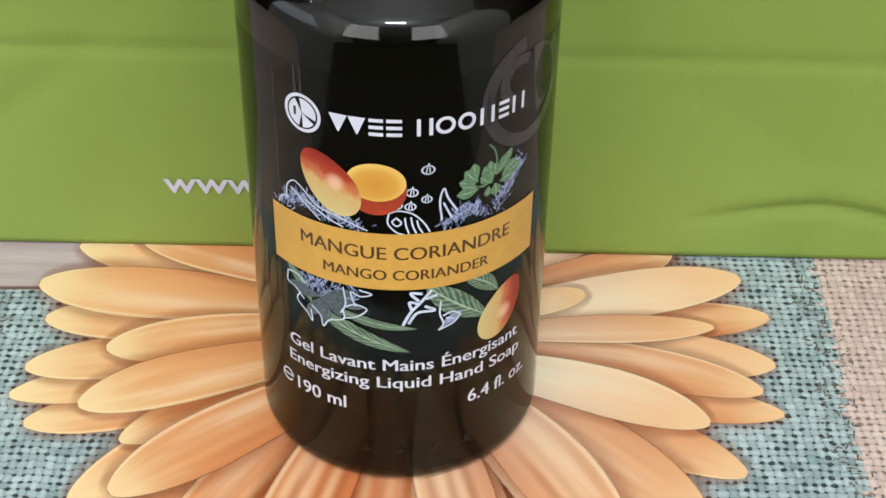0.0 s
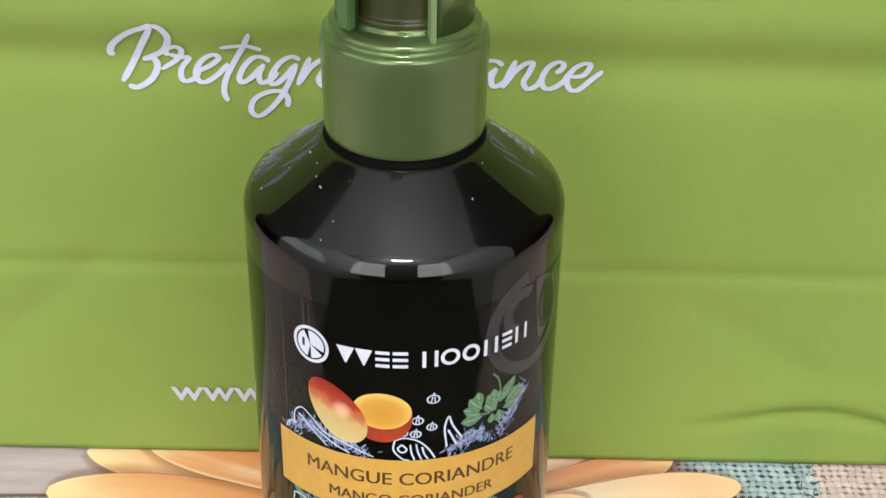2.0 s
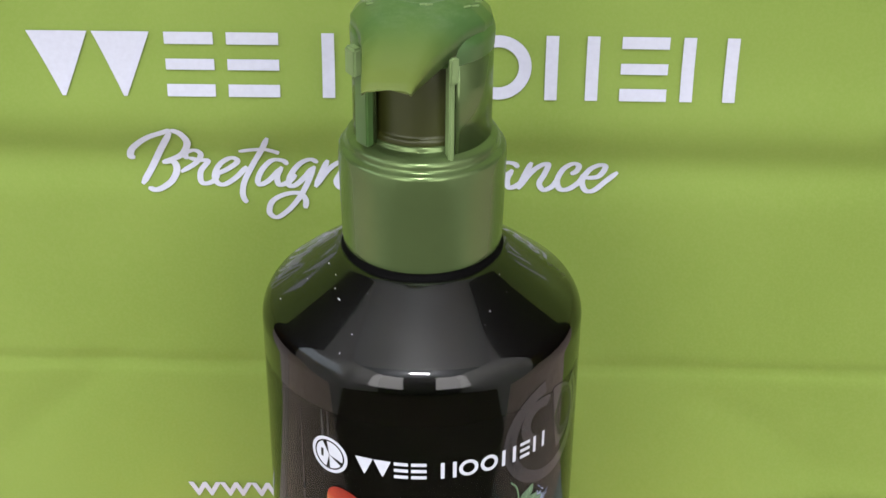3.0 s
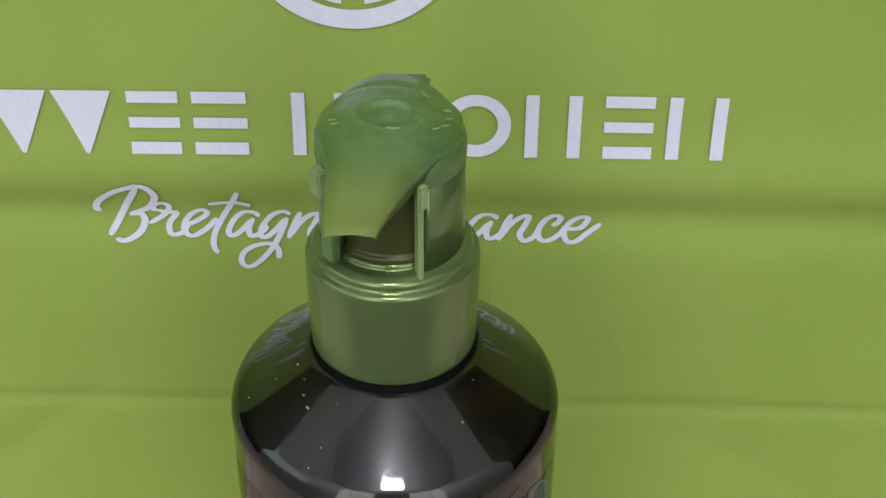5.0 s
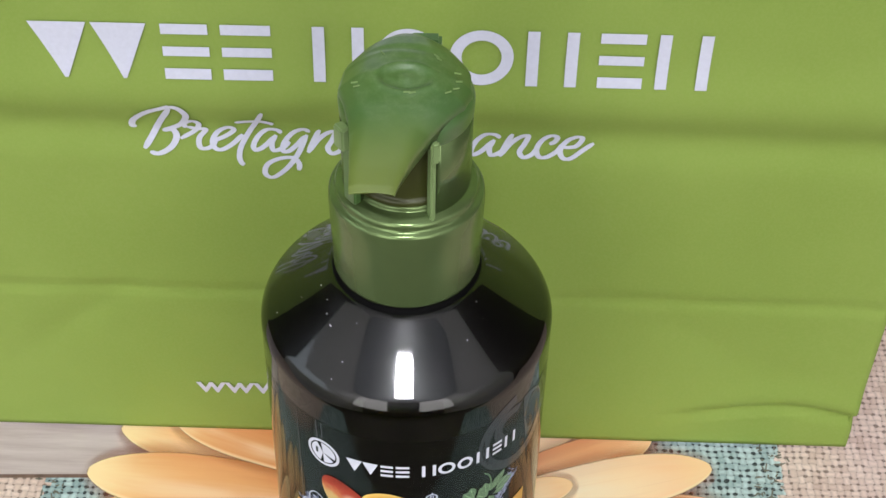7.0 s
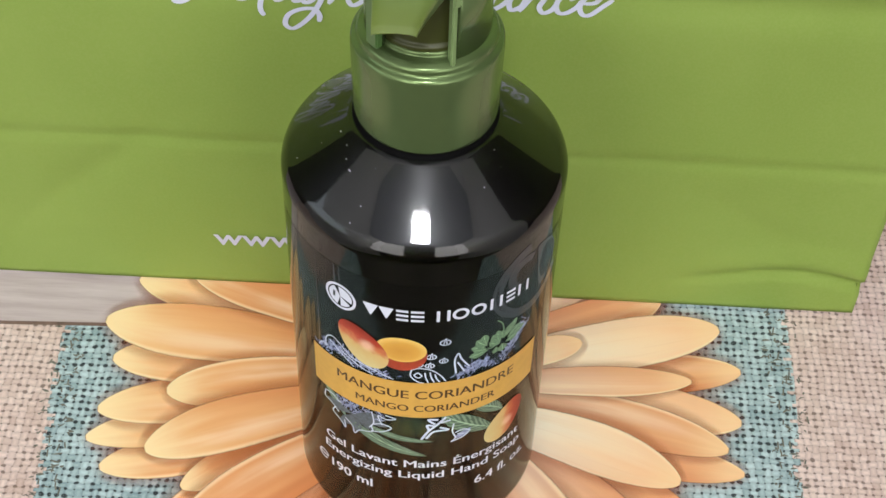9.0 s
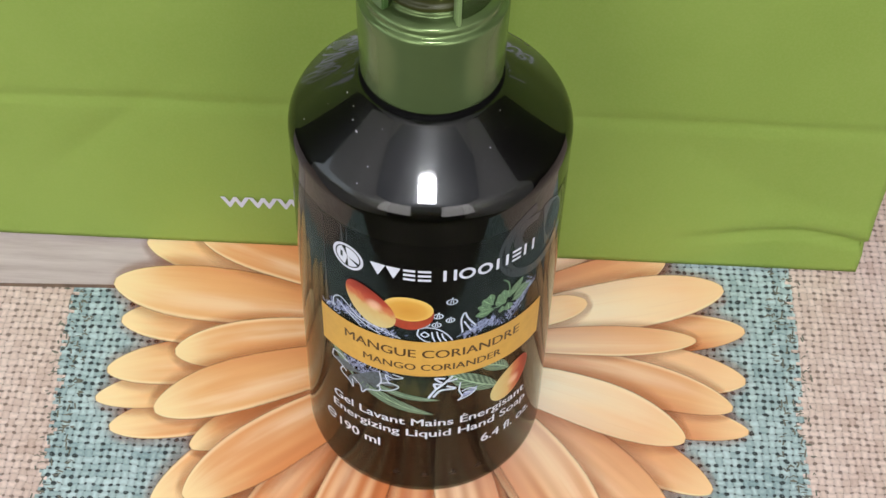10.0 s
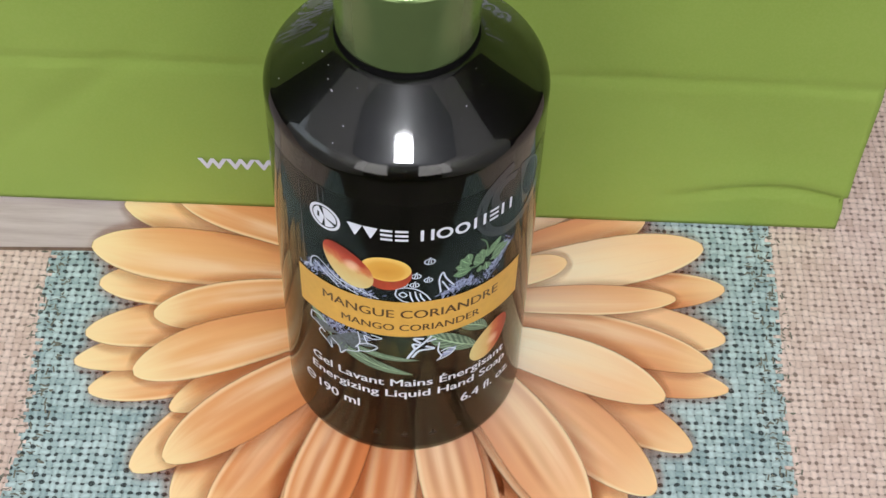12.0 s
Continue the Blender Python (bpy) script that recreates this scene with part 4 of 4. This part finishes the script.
    for _ in range(13):
        t, a = rnd.random(), rnd.uniform(-1.3, 1.3)
        r, z = 0.0258 + (0.0155 - 0.0258) * t, 0.0995 + (0.1075 - 0.0995) * t
        k = rnd.uniform(0.00004, 0.00011)
        m = Matrix.Translation((r * math.sin(a), -r * math.cos(a), z)) @ Matrix.Rotation(a, 4, "Z") @ Matrix.Rotation(rnd.random() * 3, 4, "Y") @ Matrix.Diagonal((k, k, k * rnd.uniform(1, 3.5), 1))
        bmesh.ops.create_icosphere(bm, subdivisions=1, radius=1, matrix=m)
    tagged(part("dust", bm, SPECK, body, "pale dust specks"), kind="stuff")
    return top


def label_film(top):
    film = printed("label", [rect(-36.0, 38.0, 4.0, 89.8, 74, 4)], on_bottle, 0, FILM, top, "dark satin label printed with fruit and herbs", True)
    def pr(name, shapes, layer, material, label=""):
        return printed(name, shapes, on_bottle, layer, material, film, label, True)
    rnd = random.Random(11)
    # creases in the film
    pr("crease", [ribbon(curve_line([(-16.6, 89.6), (-16.5, 85.0), (-16.7, 80.0), (-16.2, 76.5)], 8), 0.55, True), ribbon([(-15.4, 89.6), (-15.3, 86.0), (-15.4, 83.0)], 0.3, True), ribbon([(-21.5, 89.0), (-21.4, 70.0), (-21.6, 52.0)], 0.35, True)], 1, CREASE, "thin pale crease")
    # faint large emblem
    pr("faint_emblem", [ring(25.2, 82.6, 10.4, 8.0, 60, 100, 400), ring(26.4, 83.4, 6.6, 0.3, 30, -80, 95), ring(22.8, 85.2, 4.6, 2.6, 20, 60, 250)], 1, GHOST, "faint grey emblem")
    # the brand as plain shapes
    pr("emblem_ring", [ring(-15.25, 81.0, 3.55, 2.95, 48)], 2, WHITE_INK, "white printed ring")
    pr("emblem", [ring(-15.25, 81.0, 2.65, 0.1, 30, 118, 255), ring(-15.25, 81.0, 2.65, 0.1, 20, 272, 325), ring(-15.25, 81.0, 2.65, 0.1, 26, -18, 98)], 2, WHITE_INK, "white printed disc in pieces")
    z0, z1, w = 79.5, 82.7, 0.62
    def bars(x0, x1):
        return [rect(x0, x1, z0 + (z1 - z0) * a, z0 + (z1 - z0) * b, 2) for a, b in ((0, .2), (.4, .6), (.8, 1))]
    def posts(x0, x1):
        return [rect(x0, x0 + w, z0, z1), rect(x1 - w, x1, z0, z1)]
    def hoop(x0, x1):
        return [ring((x0 + x1) / 2, (z0 + z1) / 2, (x1 - x0) / 2, (x1 - x0) / 2 - w, 30, squash=(z1 - z0) / (x1 - x0))]
    for shapes in ([wedge(-10.3, -7.2, z0, z1, -8.7)], [wedge(-7.1, -4.2, z0, z1, -5.6)], bars(-3.7, -1.4), bars(-0.9, 1.6), posts(3.9, 6.5), hoop(6.9, 10.2), hoop(10.6, 13.7), posts(14.5, 17.2), bars(18.1, 20.2), posts(21.0, 23.8)):
        pr("mark", shapes, 2, WHITE_INK, "plain white printed shape")
    # sprigs behind the fruit
    def sprig(spine, count, spread, size):
        line = curve_line(spine, 10)
        dark, light = [], []
        for _ in range(count):
            p = line[rnd.randrange(len(line))]
            x, y = p[0] + rnd.gauss(0, spread), p[1] + rnd.gauss(0, spread * 0.8)
            a = rnd.uniform(0.4, 2.4)
            l = size * rnd.uniform(0.6, 1.3)
            d = (math.cos(a) * l, math.sin(a) * l)
            (dark if rnd.random() < 0.45 else light).append(ribbon([(x, y), (x + d[0] / 2 + 0.1, y + d[1] / 2), (x + d[0], y + d[1])], 0.34, True))
        return dark, light
    for spine, count, spread, size in (([(18.6, 61.5), (20.3, 64.5), (22.0, 66.5), (23.4, 69.0)], 190, 0.75, 1.0), ([(8.6, 60.9), (11.0, 62.4), (13.0, 63.6), (15.6, 61.6)], 170, 0.75, 1.0),
                                       ([(-20.8, 61.0), (-17.0, 63.6), (-12.0, 62.6), (-6.0, 60.6)], 230, 0.9, 1.3), ([(-16.5, 46.5), (-12.0, 45.0), (-8.0, 46.0)], 150, 1.2, 1.3)):
        dark, light = sprig(spine, count, spread, size)
        tagged(pr("lavender", dark, 1, LILAC_DARK, "dark lilac strokes"), kind="stuff")
        tagged(pr("lavender", light, 2, LILAC, "lilac strokes"), kind="stuff")
    def lines(name, paths, width=0.26, layer=3):
        pr(name, [ribbon(curve_line(p, 8), width) for p in paths], layer, LINE_INK, "thin pale outline")
    lines("outline", [[(-19.6, 62.3), (-19.4, 65.2), (-17.8, 66.8), (-16.0, 66.0), (-13.0, 63.5), (-9.5, 62.6), (-4.2, 60.6)], [(-21.8, 60.7), (-20.8, 62.4), (-19.0, 62.8)], [(-15.5, 64.0), (-11, 61.6), (-8.4, 60.6)], [(-18.4, 65.2), (-14.4, 62.2), (-12.6, 60.7)]])
    lines("outline", [[(8.2, 62.5), (7.8, 66.5), (8.5, 68.8), (9.2, 66.8), (10.9, 63.8)], [(8.4, 66.0), (9.3, 64.0), (9.9, 62.6)]], 0.36)
    # seeds
    for x, y, r in ((5.8, 72.9, 1.15), (3.2, 68.6, 1.05), (5.6, 67.1, 0.95), (0.7, 66.1, 1.0), (2.9, 65.8, 1.0)):
        pr("seed", [ring(x, y, r, r - 0.27, 24, squash=0.8), ribbon([(x - r * 0.3, y - r * 0.5), (x - r * 0.1, y + r * 0.5)], 0.22), ribbon([(x + r * 0.25, y - r * 0.5), (x + r * 0.2, y + r * 0.45)], 0.2), ribbon([(x, y + r * 0.7), (x + 0.15, y + r * 1.15)], 0.25)], 3, LINE_INK, "pale outlined seed")
    lines("outline", [[(-0.6, 64.5), (-0.8, 62.4), (0.6, 60.6), (1.8, 60.2)], [(-0.6, 64.5), (1.0, 65.0), (3.2, 64.4), (5.0, 62.6), (6.2, 60.4)], [(0.6, 63.6), (1.4, 62.6), (0.7, 61.9), (-0.1, 62.7), (0.6, 63.6)], [(2.0, 63.6), (2.2, 61.9), (2.7, 60.3)], [(3.0, 63.7), (3.3, 61.9), (3.9, 60.3)], [(4.0, 63.0), (4.3, 61.6), (5.0, 60.3)]], 0.3)
    # herb
    lobes = [((14.6, 68.6), (12.0, 71.4), 2.2), ((14.4, 69.0), (13.6, 72.4), 2.0), ((14.2, 68.4), (11.0, 69.4), 1.9), ((14.8, 67.2), (10.6, 66.8), 2.2), ((14.6, 67.6), (11.4, 68.5), 1.6), ((17.2, 67.8), (15.6, 71.2), 2.0), ((17.4, 67.6), (16.7, 72.0), 2.0), ((17.4, 67.4), (14.9, 69.3), 1.8),
             ((18.4, 68.6), (20.3, 72.2), 1.8), ((19.0, 68.8), (21.4, 72.8), 1.8), ((19.2, 68.0), (22.6, 70.2), 2.0), ((19.4, 67.2), (23.8, 69.2), 1.9), ((18.8, 67.0), (21.9, 67.5), 2.2), ((17.8, 67.2), (18.2, 64.6), 2.2), ((16.6, 67.0), (16.2, 65.0), 1.6), ((18.2, 68.6), (17.8, 71.2), 1.6)]
    pr("herb_leaf", [blade(a, b, w2, 0.15, 8, 3, 0.6) for a, b, w2 in lobes], 4, HERB, "small green lobed leaves")
    pr("herb_stalk", [ribbon(curve_line([(16.4, 75.3), (17.6, 73.8), (18.1, 71.6), (17.9, 69.6), (16.0, 67.4), (14.6, 67.6)], 8), 0.32)], 5, HERB)
    # fruit
    pr("mango_half", [ellipse(-2.8, 69.1, 5.2, 5.1, 8, 5, 40)], 4, SKIN, "red-skinned mango half")
    pr("mango_flesh", [ellipse(-2.7, 70.5, 4.95, 3.7, -2, 5, 40)], 5, FLESH, "yellow mango flesh")
    pr("mango", [ellipse(-10.7, 69.0, 6.9, 4.25, -52, 6, 44, 0.10)], 6, MANGO, "red and yellow mango")
    pr("mango", [ellipse(20.7, 38.7, 6.7, 4.1, 236, 6, 44, 0.12)], 6, MANGO, "red and yellow mango")
    # leaves and blossom under the band
    pr("leaf", [blade((-10.5, 42.5), (4.2, 39.3), 1.9, -0.5)], 2, LEAF, "narrow green leaf")
    pr("leaf", [blade((-14.8, 41.6), (2.9, 34.0), 3.3, -0.4)], 3, LEAF, "narrow green leaf")
    pr("leaf", [blade((-20.6, 48.6), (-15.0, 41.5), 2.4, 0.6)], 2, LEAF, "narrow green leaf")
    pr("leaf", [blade((12.8, 49.0), (19.8, 43.4), 3.4, 0.6)], 2, LEAF, "green leaf")
    pr("leaf", [blade((5.6, 48.8), (17.6, 38.8), 5.0, -0.3)], 3, LEAF, "green leaf")
    lines("outline", [[(-20.4, 46.6), (-20.6, 44.2), (-18.8, 43.6), (-16.8, 41.8)], [(-20.4, 46.6), (-18.2, 46.8), (-16.4, 45.6)], [(-17.6, 43.0), (-18.4, 41.0), (-16.2, 39.0), (-15.2, 37.6), (-15.4, 40.2)], [(-15.2, 41.2), (-13.4, 39.6), (-12.9, 37.4), (-11.6, 39.2), (-8.8, 40.4), (-9.0, 42.6)],
                      [(-9.0, 40.6), (-6.6, 41.4), (-4.6, 43.4), (-6.6, 44.2), (-8.6, 43.2)], [(-8.8, 47.6), (-8.4, 44.0), (-9.4, 41.6)], [(-5.9, 47.6), (-3.7, 47.0), (-5.6, 46.2), (-7.4, 46.8), (-6.6, 43.8)]], 0.3, 5)
    lines("outline", [[(1.6, 40.2), (3.0, 43.2), (4.8, 45.4), (6.6, 47.8)], [(2.6, 40.6), (4.2, 43.0), (7.2, 43.2), (5.4, 44.4)], [(3.2, 43.6), (2.8, 45.4), (4.4, 45.0)], [(4.4, 45.6), (3.0, 47.4), (5.0, 47.2)], [(5.6, 46.0), (7.6, 46.6)]], 0.55, 4)
    lines("outline", [[(8.3, 45.0), (8.1, 42.2), (8.8, 39.8), (7.9, 38.5)], [(7.9, 38.5), (10.6, 39.6), (12.0, 41.2)], [(8.7, 41.6), (10.4, 42.2), (12.0, 41.2)], [(9.2, 41.0), (10.6, 40.6)]], 0.34, 4)
    pr("blossom", [blade((8.6, 39.4), (12.2, 42.0), 1.6)], 3, LILAC)
    for tip, w2 in (((-20.0, 44.4), 2.6), ((-16.4, 38.6), 2.4), ((-12.6, 38.2), 2.6), ((-8.6, 41.0), 2.6), ((-5.2, 43.6), 2.2), ((-6.4, 46.8), 2.0)):
        pr("blossom", [blade((-13.0, 44.0), tip, w2, 0.3, 10, 3, 0.6)], 3, DUSK, "dusky grey petal")
    # band and words
    pr("band", [rect(-23.4, 28.2, 48.3, 60.25, 48, 1)], 7, OCHRE, "ochre yellow band")
    pr("wording", [lettering("MANGUE CORIANDRE", -16.75, 21.55, 54.85, 2.65), lettering("MANGUE CORIANDRE", -16.63, 21.67, 54.85, 2.65)], 8, BROWN_INK, "brown lettering")
    pr("wording", [lettering("MANGO CORIANDER", -12.35, 17.05, 50.45, 2.15), lettering("MANGO CORIANDER", -12.23, 17.17, 50.45, 2.15)], 8, BROWN_INK, "brown lettering")
    pr("wording", [lettering("Gel Lavant Mains Énergisant", -20.95, 25.45, 29.6, 2.6), lettering("Gel Lavant Mains Énergisant", -20.83, 25.57, 29.6, 2.6)], 3, WHITE_INK, "white lettering")
    pr("wording", [lettering("Energizing Liquid Hand Soap", -21.35, 26.25, 25.4, 2.6), lettering("Energizing Liquid Hand Soap", -21.23, 26.37, 25.4, 2.6)], 3, WHITE_INK, "white lettering")
    pr("wording", [lettering("190 ml", -19.65, -9.05, 18.9, 3.0), lettering("190 ml", -19.53, -8.93, 18.9, 3.0)], 3, WHITE_INK, "white lettering")
    pr("wording", [lettering("6.4 fl. oz.", 13.95, 28.35, 19.0, 3.0), lettering("6.4 fl. oz.", 14.07, 28.47, 19.0, 3.0)], 3, WHITE_INK, "white lettering")
    pr("estimate_sign", [ring(-22.3, 20.6, 1.55, 1.15, 30, 0, 325), rect(-23.6, -20.9, 20.4, 20.8, 3)], 3, WHITE_INK)


soap_bottle()
